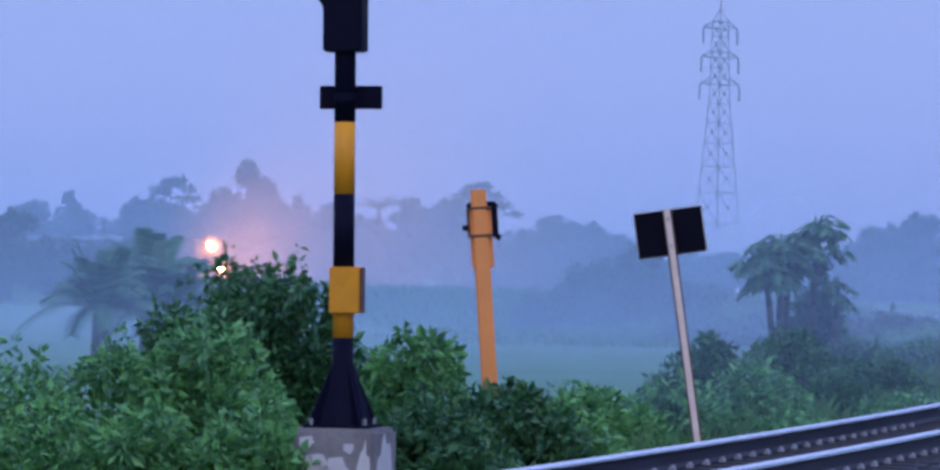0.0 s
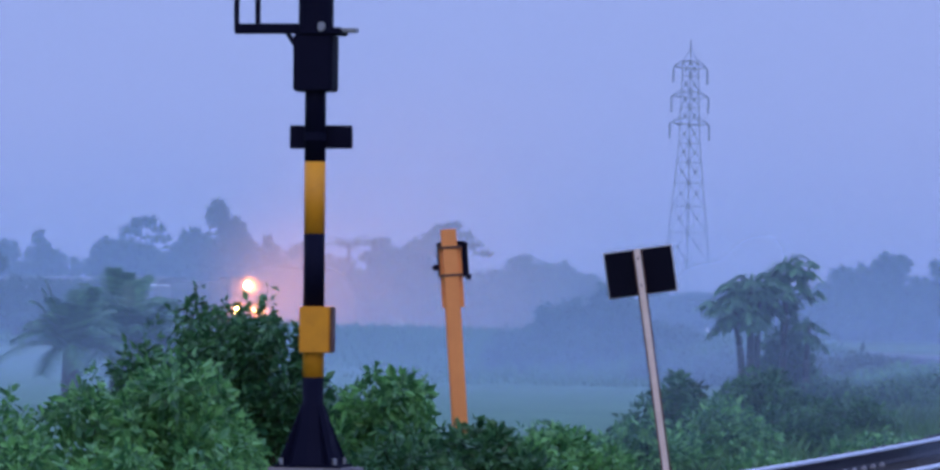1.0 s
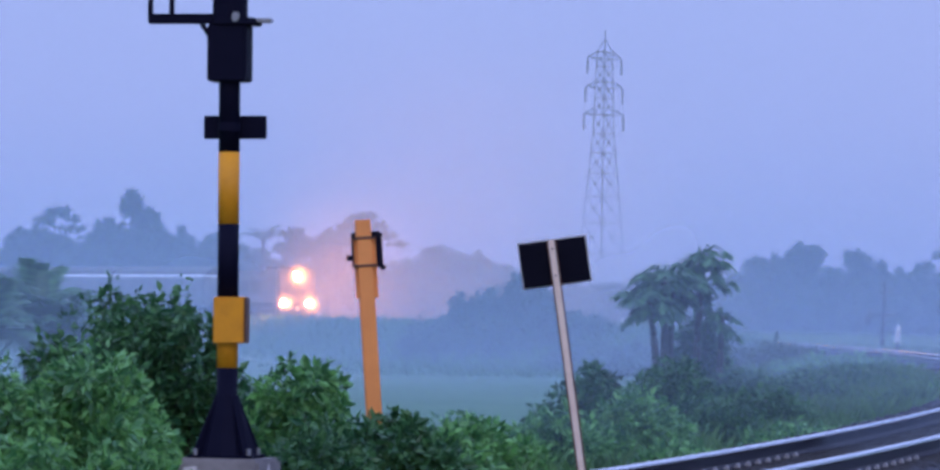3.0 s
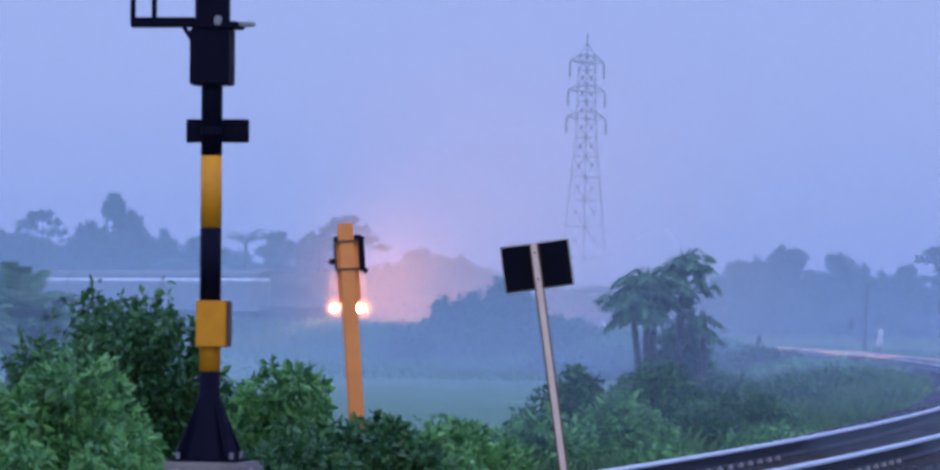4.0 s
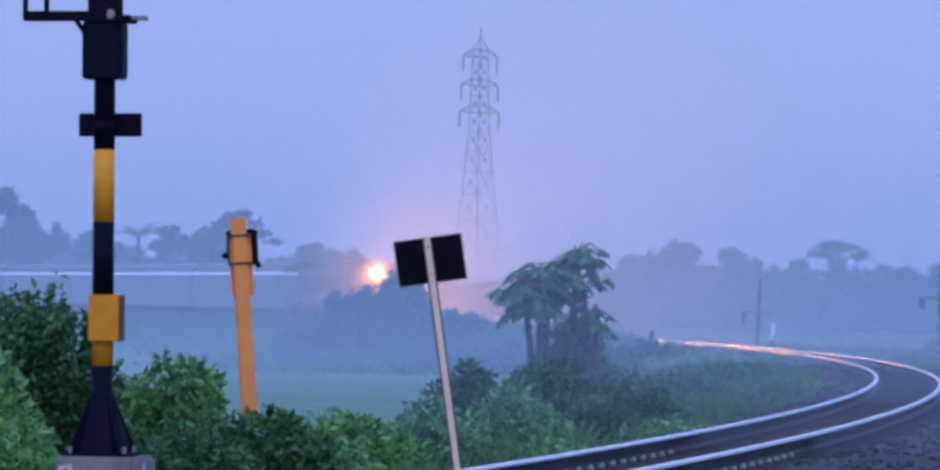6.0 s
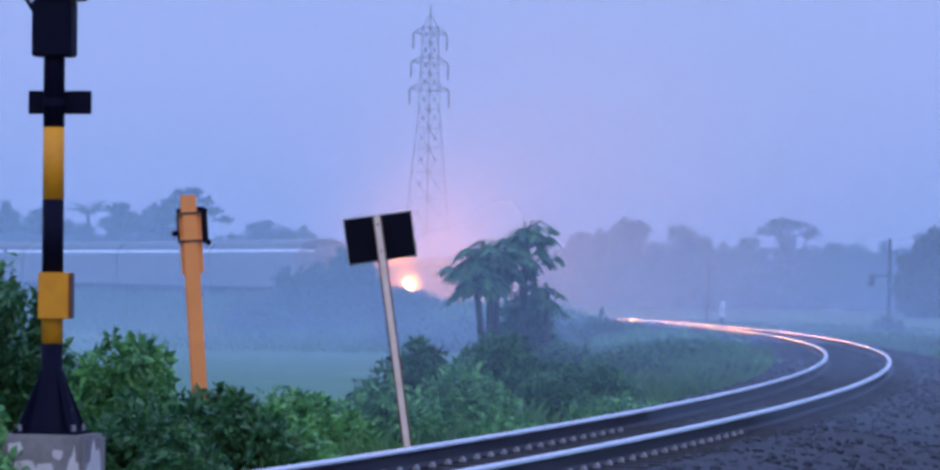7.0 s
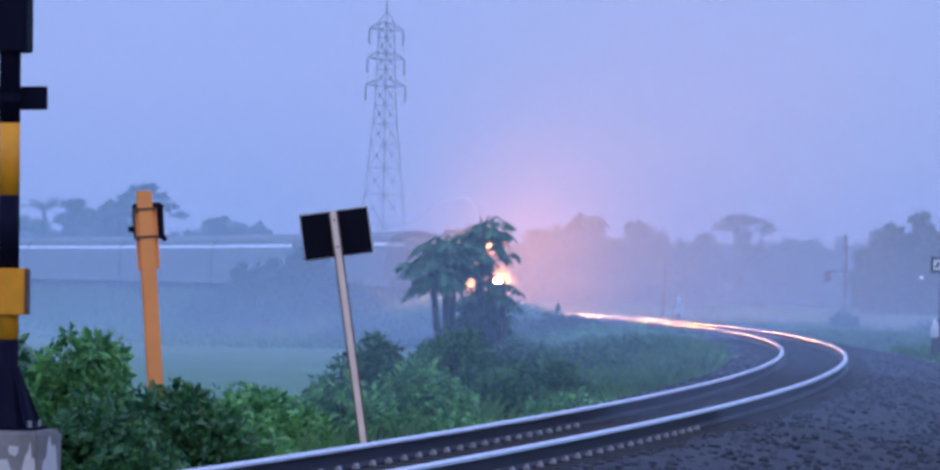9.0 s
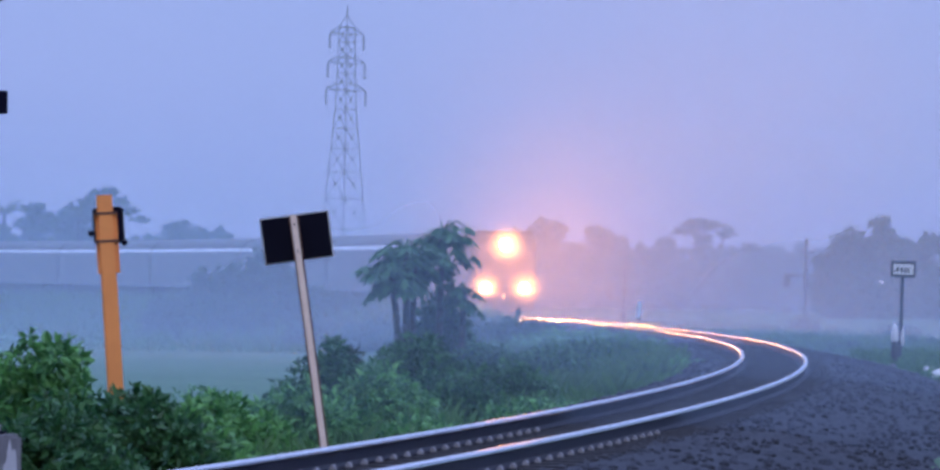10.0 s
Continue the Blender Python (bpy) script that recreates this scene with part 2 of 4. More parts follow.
def build_track():
    bed_profile = [(-2.3, -0.75), (-2.0, -0.42), (-1.5, -0.2), (-1.1, -0.165), (-0.75, -0.2), (0, -0.21), (0.75, -0.2), (1.1, -0.165), (1.55, -0.19), (2.1, -0.3), (2.7, -0.38), (3.25, -0.5), (3.4, -0.75)]
    v, f = sweep(bed_profile, RAIL_FROM, RAIL_TO, 0.5, False, 0.03)
    bed = new("track_bed", quick_mesh("track_bed", v, f, BALLAST, True))
    tagged(bed, "dark grey crushed stone bed under the curving railway", "ballast", kind="structure")
    track = thing("railway_track", Matrix(), "single curved railway track with polished rails on concrete sleepers", "railway track", kind="structure")
    c = GAUGE / 2 + 0.036
    prof = [(-0.065, -0.159), (0.065, -0.159), (0.065, -0.148), (0.012, -0.125), (0.009, -0.05), (0.034, -0.038), (0.036, -0.012), (0.03, -0.002), (-0.03, -0.002), (-0.036, -0.012), (-0.034, -0.038), (-0.009, -0.05), (-0.012, -0.125), (-0.065, -0.148)]
    head = [(-0.0355, -0.034), (-0.0375, -0.012), (-0.031, -0.0015), (-0.02, 0.0005), (0.0, 0.001), (0.02, 0.0005), (0.031, -0.0015), (0.0375, -0.012), (0.0355, -0.034)]
    for side in (-c, c):
        v, f = sweep([(side + s, z) for s, z in prof], RAIL_FROM, RAIL_TO, 1.2)
        rail = new("rail", quick_mesh("rail", v, f, RAILSIDE))
        rail.parent = track
        tagged(rail, "dark steel rail, shaded bluish in its colour, with bright worn head")
        v, f = sweep([(side + s, z) for s, z in head], RAIL_FROM, RAIL_TO, 1.2, False)
        top = new("rail_head", quick_mesh("rail_head", v, f, RAILTOP, True))
        top.parent = rail
    return track


def build_field():
    verts, faces = [], []
    sides = np.linspace(-70, -8.6, 40)
    angles = np.linspace(-0.16, 0.6, 90)
    for a in angles:
        for s in sides:
            edge = 0.5 * math.sin(a * 60) if s == sides[-1] else 0.0
            p = on_line(float(a), float(s) + edge, -1.32 + 0.012 * math.sin(a * 900) * math.sin(s * 2.3))
            verts.append(p)
    n = len(sides)
    for i in range(len(angles) - 1):
        for j in range(n - 1):
            faces.append((i * n + j, i * n + j + 1, (i + 1) * n + j + 1, (i + 1) * n + j))
    ob = new("pale_field", quick_mesh("pale_field", verts, faces, FIELD, True))
    tagged(ob, "flat green field, its colour paled to stand for mist", "field", kind="structure")


build_ground()
build_field()
track = build_track()


# ---------- sleepers, clips ----------
def sleeper_mesh():
    bm = bmesh.new()
    box(bm, 2.0, 0.22, 0.16, pose(0, 0, -0.235), 0.02)
    me = bpy.data.meshes.new("sleeper")
    bm.to_mesh(me)
    bm.free()
    me.materials.append(SLEEPER)
    return me


def clip_mesh():
    bm = bmesh.new()
    cyl(bm, 0.012, 0.012, 0.09, pose(0, 0, 0.01, 90, 0, 0), 6)
    box(bm, 0.042, 0.065, 0.024, pose(0.0, 0, -0.008))
    me = bpy.data.meshes.new("rail_clip")
    bm.to_mesh(me)
    bm.free()
    me.materials.append(CLIP)
    return me


def build_sleepers():
    sm, cm = sleeper_mesh(), clip_mesh()
    first = -0.215
    c = GAUGE / 2 + 0.036
    for i in range(290):
        a = first + i * 0.6 / RADIUS
        ob = new("sleeper", sm)
        ob.parent = track
        ob.matrix_world = line_pose(a)
        if i < 52:
            for x in (-c - 0.1, -c + 0.1, c - 0.1, c + 0.1):
                clip = new("rail_clip", cm)
                clip.parent = ob
                clip.matrix_basis = pose(x, 0, -0.138)


# ---------- signal post ----------
def build_signal():
    s = thing("railway_signal", pose(-3.65, 34.5, 0.06, 0, -0.6, -6), "black and yellow banded steel railway signal post on a concrete block", "railway signal")
    bands = [(0.0, 0.66, BLACK, "black"), (0.66, 1.18, YELLOW, "yellow"), (1.18, 1.715, BLACK, "black"), (1.715, 2.245, YELLOW, "yellow"), (2.245, 3.2, BLACK, "black")]
    for z0, z1, m, word in bands:
        bm = bmesh.new()
        cyl(bm, 0.078, 0.078, z1 - z0 - 0.001, pose(0, 0, (z0 + z1) / 2), 28)
        part("post_band", bm, m, s, word + " painted band", True)
    bm = bmesh.new()
    for q in range(4):
        m = pose(0, 0, 0, 0, 0, 90 * q + 40)
        vs = [bm.verts.new(m @ Vector(p)) for p in ((0.07, -0.008, 0.02), (0.29, -0.008, 0.02), (0.09, -0.008, 0.46), (0.07, -0.008, 0.46), (0.07, 0.008, 0.02), (0.29, 0.008, 0.02), (0.09, 0.008, 0.46), (0.07, 0.008, 0.46))]
        for f in ((3, 2, 1, 0), (4, 5, 6, 7), (0, 1, 5, 4), (1, 2, 6, 5), (2, 3, 7, 6)):
            bm.faces.new([vs[i] for i in f])
    cyl(bm, 0.225, 0.09, 0.44, pose(0, 0, 0.24), 12)
    part("foot_gusset", bm, BLACK, s, "flared black foot")
    bm = bmesh.new()
    box(bm, 0.50, 0.44, 0.022, pose(0, 0, 0.011), 0.004)
    part("base_plate", bm, BLACK, s)
    for x in (-0.2, 0.2):
        for y in (-0.17, 0.17):
            bm = bmesh.new()
            cyl(bm, 0.018, 0.018, 0.05, pose(x, y, 0.045), 6)
            part("bolt", bm, GALVANISED, s)
    bm = bmesh.new()
    box(bm, 0.225, 0.19, 0.34, pose(0.03, -0.03, 1.01), 0.008)
    part("cable_box", bm, YELLOW, s, "yellow cable box")
    bm = bmesh.new()
    box(bm, 0.012, 0.14, 0.33, pose(0.15, -0.03, 1.01), 0.003)
    part("cable_box_lid", bm, RUST, s)
    bm = bmesh.new()
    box(bm, 0.47, 0.03, 0.172, pose(0.025, 0.095, 2.43), 0.006)
    part("cross_plate", bm, BLACK, s, "black plate across the post")
    bm = bmesh.new()
    cyl(bm, 0.083, 0.083, 0.06, pose(0, 0, 2.43), 24)
    part("clamp", bm, BLACK, s)
    bm = bmesh.new()
    box(bm, 0.29, 0.26, 0.42, pose(0, 0, 2.97), 0.012)
    part("junction_box", bm, BLACK, s, "black junction box")
    bm = bmesh.new()
    box(bm, 0.62, 0.06, 0.075, pose(-0.3, 0, 3.225), 0.006)
    box(bm, 0.30, 0.3, 0.05, pose(0.06, 0, 3.2), 0.006)
    strut(bm, (-0.22, 0, 3.2), (-0.13, 0, 3.06), 0.035)
    part("bracket", bm, BLACK, s)
    bm = bmesh.new()
    box(bm, 0.14, 0.12, 0.03, pose(0.24, 0, 3.21), 0.005)
    part("step_plate", bm, GALVANISED, s)
    for x in (-0.6, -0.44):
        bm = bmesh.new()
        cyl(bm, 0.02, 0.02, 0.9, pose(x, 0, 3.66), 10)
        part("guard_rail", bm, BLACK, s)
    bm = bmesh.new()
    cyl(bm, 0.13, 0.13, 1.1, pose(0.0, 0, 3.75), 20)
    part("lamp_housing", bm, BLACK, s)
    bm = bmesh.new()
    box(bm, 0.05, 0.05, 0.07, pose(0.07, -0.14, 3.23), 0.01)
    part("lock", bm, GALVANISED, s)
    blk = thing("concrete_block", pose(-3.63, 34.5, -0.94, 0, 0, -11), "weathered grey concrete block with flaking pale paint", "concrete block")
    bm = bmesh.new()
    box(bm, 0.62, 0.6, 1.0, pose(0, 0, 0.5), 0.025)
    body = part("block", bm, CONCRETE, blk)
    rng = np.random.default_rng(14)
    # what is left of the white paint: thin scabs on the front and side
    for x, z, w, h, side in ((-0.13, 0.62, 0.12, 0.2, 0), (0.02, 0.7, 0.1, 0.1, 0), (-0.2, 0.9, 0.06, 0.05, 0), (0.24, 0.6, 0.05, 0.3, 0), (-0.06, 0.45, 0.2, 0.1, 0), (0.12, 0.86, 0.05, 0.04, 0), (0.0, 0.7, 0.2, 0.24, 1)):
        bm = bmesh.new()
        ring = []
        for k in range(18):
            q, r = k / 18 * 2 * math.pi, rng.uniform(0.7, 1.15)
            ring.append(bm.verts.new((x + w * r * math.cos(q), -0.3025, min(z + h * r * math.sin(q), 0.97))))
        face = bm.faces.new(ring)
        made = bmesh.ops.extrude_face_region(bm, geom=[face])
        for v in made["geom"]:
            if isinstance(v, bmesh.types.BMVert):
                v.co.y -= 0.003
        if side:
            bmesh.ops.transform(bm, matrix=pose(0.01, 0, 0, 0, 0, 90), verts=bm.verts)
        bmesh.ops.recalc_face_normals(bm, faces=bm.faces)
        part("paint_flake", bm, FLAKE, body, "flaking white paint")


# ---------- leaning telephone post ----------
def build_post():
    s = thing("line_side_post", pose(-2.84, 39.0, -0.55, 0, -4.5, 10), "leaning orange-yellow steel post carrying a dark box", "post")
    bm = bmesh.new()
    box(bm, 0.125, 0.1, 2.46, pose(0, 0, 1.23), 0.008)
    part("post_body", bm, ORANGE, s)
    bm = bmesh.new()
    for x in (-0.06, 0.08):
        box(bm, 0.04, 0.06, 0.5, pose(x, 0.05, 2.06), 0.004)
    part("channel", bm, ORANGE, s)
    bm = bmesh.new()
    box(bm, 0.24, 0.17, 0.30, pose(0.035, 0.14, 2.21), 0.012)
    part("equipment_box", bm, BLACK, s, "black equipment box")
    for z in (2.08, 2.31):
        bm = bmesh.new()
        box(bm, 0.2, 0.115, 0.02, pose(0.0, 0.0, z), 0.003)
        part("strap", bm, RUST, s)
    for x, y, z, r in ((-0.115, 0.06, 2.15, 0.028), (0.155, 0.06, 2.06, 0.026), (0.145, 0.06, 2.33, 0.02)):
        bm = bmesh.new()
        cyl(bm, r, r * 0.8, 0.07, pose(x, y, z, 90), 12)
        part("bracket_knob", bm, BLACK, s)
    bm = bmesh.new()
    box(bm, 0.012, 0.1, 0.29, pose(0.158, 0.14, 2.2), 0.002)
    part("box_lid", bm, GALVANISED, s)


# ---------- leaning board seen from behind ----------
def build_board():
    s = thing("speed_board", pose(-1.198, 40.5, -0.35, 0, -8.6, 0), "leaning dark-backed rectangular board on a pale steel post", "sign")
    bm = bmesh.new()
    box(bm, 0.052, 0.01, 2.16, pose(0, 0, 1.08), 0.002)
    part("post_face", bm, RUSTY_WHITE, s, "pale painted face of the post")
    for x in (-0.034, 0.034):
        bm = bmesh.new()
        box(bm, 0.013, 0.045, 2.15, pose(x, 0.02, 1.075), 0.002)
        part("post_flange", bm, RUST, s, "rusty flange")
    bm = bmesh.new()
    box(bm, 0.58, 0.012, 0.385, pose(0.002, 0.055, 1.965), 0.003)
    part("board", bm, BOARD_BACK, s, "dark back of the board")
    # slightly larger white plate, whose rim draws the bright halo along the edges
    bm = bmesh.new()
    box(bm, 0.598, 0.006, 0.403, pose(0.002, 0.066, 1.965), 0.003)
    part("board_rim_halo", bm, WHITE, s, "pale rim drawn as the bright edge halo")
    for z in (1.85, 2.08):
        bm = bmesh.new()
        cyl(bm, 0.01, 0.01, 0.02, pose(0, -0.01, z, 90), 8)
        part("bolt", bm, RUST, s)


# ---------- leaves, bushes, trees ----------
def leaf_cloud(rng, lobes, count, size, shell=0.55, droop=0.3, edge=0.2):
    """Leaves (folded diamonds) spread through lumpy lobes of (x, y, z, rx, ry, rz)."""
    verts, faces = [], []
    weight = np.array([l[3] * l[5] for l in lobes])
    pick = rng.choice(len(lobes), count, p=weight / weight.sum())
    d = rng.normal(size=(count, 3))
    d /= np.linalg.norm(d, axis=1)[:, None]
    rad = shell + (1 - shell) * rng.random(count) ** 0.7
    rad *= 1 + edge * np.sin(d[:, 0] * 6 + pick) * np.sin(d[:, 2] * 7 + pick * 2.1) + rng.normal(0, 0.09, count)
    lob = np.array(lobes)[pick]
    mid = lob[:, :3] + d * rad[:, None] * lob[:, 3:]
    for p, n in zip(mid, d):
        out = n + rng.normal(0, 0.55, 3)
        out[2] -= droop
        out /= np.linalg.norm(out) + 1e-9
        side = np.cross(out, rng.normal(size=3))
        side /= np.linalg.norm(side) + 1e-9
        up = np.cross(side, out)
        L = size * (0.45 + 1.1 * rng.random() ** 1.3)
        W = L * (0.17 + 0.15 * rng.random())
        k = len(verts)
        verts += [p, p + out * L * 0.45 + side * W + up * L * 0.1, p + out * L - up * L * 0.12, p + out * L * 0.45 - side * W + up * L * 0.1]
        faces += [(k, k + 1, k + 2), (k, k + 2, k + 3)]
    return verts, faces


def foliage(name, rng, lobes, count, size, material, parent, shell=0.55, droop=0.3, label=""):
    v, f = leaf_cloud(rng, lobes, count, size, shell, droop)
    ob = new(name, quick_mesh(name, v, f, material))
    ob.parent = parent
    return tagged(ob, label)


def stems(bm, rng, base, tops, w0, w1):
    for t in tops:
        mid = [(base[i] + t[i]) / 2 + rng.normal(0, 0.08 * abs(t[2] - base[2])) * (i < 2) for i in range(3)]
        for a, b, r0, r1 in ((base, mid, w0, (w0 + w1) / 2), (mid, t, (w0 + w1) / 2, w1)):
            a, b = Vector(a), Vector(b)
            turn = (b - a).to_track_quat("Z", "Y").to_matrix().to_4x4()
            cyl(bm, r0, r1, (b - a).length * 1.04, Matrix.Translation((a + b) / 2) @ turn, 6)


def bush(x, y, top, wide, count, size, material, seed, label, name="bush", group="", deep=None, core=True):
    """A bush whose top stands at that height, with lobes of uneven height."""
    rng = np.random.default_rng(seed)
    z0 = float(ground_height(np.array(x), np.array(y)))
    b = thing(name, pose(x, y, z0 - 0.05), label, "bush", group)
    h = top - z0
    deep = deep or wide * 0.8
    lobes = [(0, 0, h * 0.38, wide * 0.36, deep * 0.42, h * 0.38)]
    for _ in range(24):
        px, py = rng.uniform(-0.42, 0.42) * wide, rng.uniform(-0.4, 0.4) * deep
        hh = h * (1 - 0.5 * (abs(px) / (wide * 0.5)) ** 1.6) * rng.uniform(0.45, 1.0)
        r = wide * rng.uniform(0.07, 0.17)
        lobes.append((px, py, max(hh - r * 0.8, 0.12), r, r * 1.1, r * rng.uniform(0.7, 1.2)))
    for _ in range(26):
        px, py = rng.uniform(-0.45, 0.45) * wide, rng.uniform(-0.4, 0.4) * deep
        hh = h * (1 - 0.5 * (abs(px) / (wide * 0.5)) ** 1.5) * rng.uniform(0.8, 1.03)
        lobes.append((px, py, hh - 0.03 * h, 0.035 * wide, 0.035 * wide, rng.uniform(0.04, 0.1) * h))
    foliage("foliage", rng, lobes, count, size, material, b, 0.35)
    if core:
        bm = bmesh.new()
        stems(bm, rng, (0, 0, 0), [(l[0] * 0.8, l[1] * 0.8, l[2]) for l in lobes[1:7]], 0.03, 0.012)
        part("stem", bm, BARK, b)
    return b


def build_bushes():
    near = "tangled bright green broad-leaved bush beside the track"
    g = "line-side bushes"
    for i, (x, y, top, wide, n, mt) in enumerate([
        (-7.1, 38.25, 0.66, 2.0, 3520, LEAF), (-6.3, 36, 0.62, 1.7, 4160, LEAF), (-5.6, 36.75, 0.74, 1.6, 4160, LEAF), (-4.9, 36.3, 0.80, 1.5, 4160, LEAF),
        (-5.75, 34.2, 0.30, 1.6, 3520, LEAF), (-4.95, 33.9, 0.25, 1.4, 3520, LEAF), (-4.35, 34.35, 0.28, 1.1, 2560, LEAF), (-6.7, 34.8, 0.25, 1.6, 2880, LEAF),
        (-5.25, 42.75, 1.3, 1.7, 7000, LEAF_DARK), (-5.9, 44.25, 1.4, 1.7, 5200, LEAF_DARK), (-4.86, 42.0, 1.3, 1.3, 4800, LEAF_DARK), (-5.5, 41.0, 0.95, 1.5, 3600, LEAF),
        (-3.4, 37.5, 0.88, 1.05, 3840, LEAF), (-2.62, 37.2, 0.42, 1.0, 3520, LEAF_DARK), (-3.1, 35.85, 0.35, 1.2, 2880, LEAF_DARK), (-2.45, 36.9, 0.28, 1.1, 2720, LEAF_DARK), (-2.1, 38.4, 0.05, 0.9, 1760, LEAF),
        (-3.75, 38.1, 0.55, 1.0, 2240, LEAF_DARK), (-2.85, 35.4, 0.0, 0.9, 1760, LEAF_DARK), (-2.4, 40.5, 0.2, 0.9, 1920, LEAF),
    ]):
        bush(x, y, top, wide, int(n * 1.35), 0.086, mt, 10 + i, near if mt is LEAF else "dark green dense bush beside the track", group=g)
    for i, (x, y, top, wide, n, mt) in enumerate([
        (-2.4, 46.5, 0.12, 1.3, 1920, LEAF), (-1.7, 49.5, 0.20, 1.4, 2080, LEAF), (-2.9, 51, 0.05, 1.6, 1920, LEAF), (-1.0, 54, 0.32, 1.3, 2240, LEAF),
        (-1.75, 60, 0.50, 1.5, 2400, LEAF_DARK), (-0.3, 60, 0.20, 1.6, 2240, LEAF_DARK), (-0.7, 66, 0.55, 1.6, 2400, LEAF_DARK), (0.5, 67.5, 0.15, 1.7, 2240, LEAF_DARK),
        (0.3, 75, 0.35, 2.0, 2240, LEAF_DARK), (1.5, 79.5, 0.15, 2.0, 2080, LEAF_DARK), (1.9, 90, 0.2, 2.6, 2080, LEAF_DARK), (3.0, 99, 0.08, 2.6, 2080, LEAF_DARK), (3.2, 109.5, 0.05, 2.8, 2080, LEAF_DARK), (3.9, 123, 0.0, 2.8, 1920, LEAF), (3.7, 138, -0.1, 3.0, 1920, LEAF), (2.6, 126, 0.1, 3.0, 1920, LEAF),
        (0.9, 57, -0.1, 1.2, 1440, LEAF), (2.9, 78, -0.05, 1.4, 1440, LEAF_DARK), (-0.5, 49.5, -0.15, 1.0, 1280, LEAF), (3.9, 91.5, -0.1, 1.6, 1280, LEAF),
    ]):
        bush(x, y, top, wide, int(n * 2.0), 0.085 + 0.0003 * y, mt, 60 + i, "green weedy bush on the bank inside the curve", group="bank bushes")


# ---------- papaya trees on the bank ----------
def lobed_leaf(verts, faces, tip, az, size, hang, rng):
    """A hanging papaya leaf: seven pointed lobes spread from the end of its stalk."""
    for k in range(7):
        ang = (k - 3) / 3 * 1.9
        out = Vector((math.cos(az + ang), math.sin(az + ang), -hang - 0.25 * rng.random() - 0.25 * (abs(k - 3) < 2))).normalized()
        side = out.cross(Vector((0, 0, 1))).normalized()
        L = size * (1 - 0.3 * abs(k - 3) / 3) * rng.uniform(0.8, 1.2)
        w = L * 0.2
        n = len(verts)
        verts += [tip, tip + out * L * 0.35 + side * w * 0.7, tip + out * L * 0.65 + side * w + Vector((0, 0, -L * 0.08)), tip + out * L + Vector((0, 0, -L * 0.18)), tip + out * L * 0.65 - side * w + Vector((0, 0, -L * 0.08)), tip + out * L * 0.35 - side * w * 0.7]
        faces += [(n, n + 1, n + 2, n + 3), (n, n + 3, n + 4, n + 5)]


def papaya(x, y, top, lean, crown, leaves, drop, seed, label):
    """A papaya whose trunk ends at that height, crowned by an umbrella of hanging leaves."""
    rng = np.random.default_rng(seed)
    z0 = float(ground_height(np.array(x), np.array(y))) - 0.05
    height = top - z0
    p = thing("papaya_tree", pose(x, y, z0), label, "tree", "papaya trees")
    bm = bmesh.new()
    steps = 7
    for i in range(steps):
        a = Vector((lean * (i / steps) ** 2, 0, height * i / steps))
        b = Vector((lean * ((i + 1) / steps) ** 2, 0, height * (i + 1) / steps))
        turn = (b - a).to_track_quat("Z", "Y").to_matrix().to_4x4()
        r0, r1 = 0.085 - 0.045 * i / steps, 0.085 - 0.045 * (i + 1) / steps
        cyl(bm, r0, r1, (b - a).length * 1.03, Matrix.Translation((a + b) / 2) @ turn, 10)
    part("trunk", bm, BARK, p, "slim grey-green trunk", True)
    bm = bmesh.new()
    verts, faces = [], []
    for i in range(leaves):
        az, age = i * 2.4 + rng.normal(0, 0.3), rng.random()
        root = Vector((lean, 0, height - 0.3 * age))
        reach = crown * (0.25 + 0.75 * math.sqrt((i + 0.5) / leaves)) * rng.uniform(0.75, 1.05)
        out = Vector((math.cos(az), math.sin(az), 0))
        mid = root + out * reach * 0.55 + Vector((0, 0, 0.16 - 0.22 * age))
        tip = root + out * reach + Vector((0, 0, 0.1 - 0.12 * reach - drop * age * reach))
        strut(bm, root, mid, 0.02, 5)
        strut(bm, mid, tip, 0.016, 5)
        lobed_leaf(verts, faces, tip, az, 0.27 * rng.uniform(0.75, 1.25), 0.12 + 0.5 * age, rng)
    part("leaf_stalk", bm, LEAF_DARK, p)
    crown_ob = new("crown", quick_mesh("crown", verts, faces, LEAF_DARK))
    crown_ob.parent = p
    return p


def build_papayas():
    papaya(-0.98, 75, 1.78, -0.03, 0.66, 46, 0.75, 201, "tall papaya tree with a broad umbrella of drooping lobed leaves")
    papaya(-0.48, 75.9, 2.1, 0.05, 0.52, 42, 0.95, 202, "tallest papaya tree with a ragged drooping crown")
    papaya(-0.92, 75.4, 1.62, 0.06, 0.42, 20, 0.6, 203, "slender papaya tree with drooping lobed leaves")
    papaya(-1.04, 74.6, 1.5, -0.22, 0.42, 20, 0.9, 205, "short papaya tree with hanging lobed leaves")
    papaya(-0.12, 75.6, 1.15, 0.05, 0.3, 12, 0.5, 204, "thin low papaya tree with sparse leaves")
    bush(-0.34, 76.3, 1.3, 0.7, 2600, 0.14, LEAF_DARK, 210, "dark vine-covered shrub under the papaya trees")
    bush(-0.62, 76.4, 1.05, 0.6, 1500, 0.14, LEAF_DARK, 213, "dark vine climbing between the papaya trunks")
    bush(-0.2, 76.6, 0.75, 0.9, 1700, 0.14, LEAF_DARK, 212, "dark creeper-covered shrub under the papaya trees")
    bush(-1.75, 70.5, 0.34, 0.75, 300, 0.22, LEAF_FAR, 211, "sparse grey-green shrub at the field's edge")


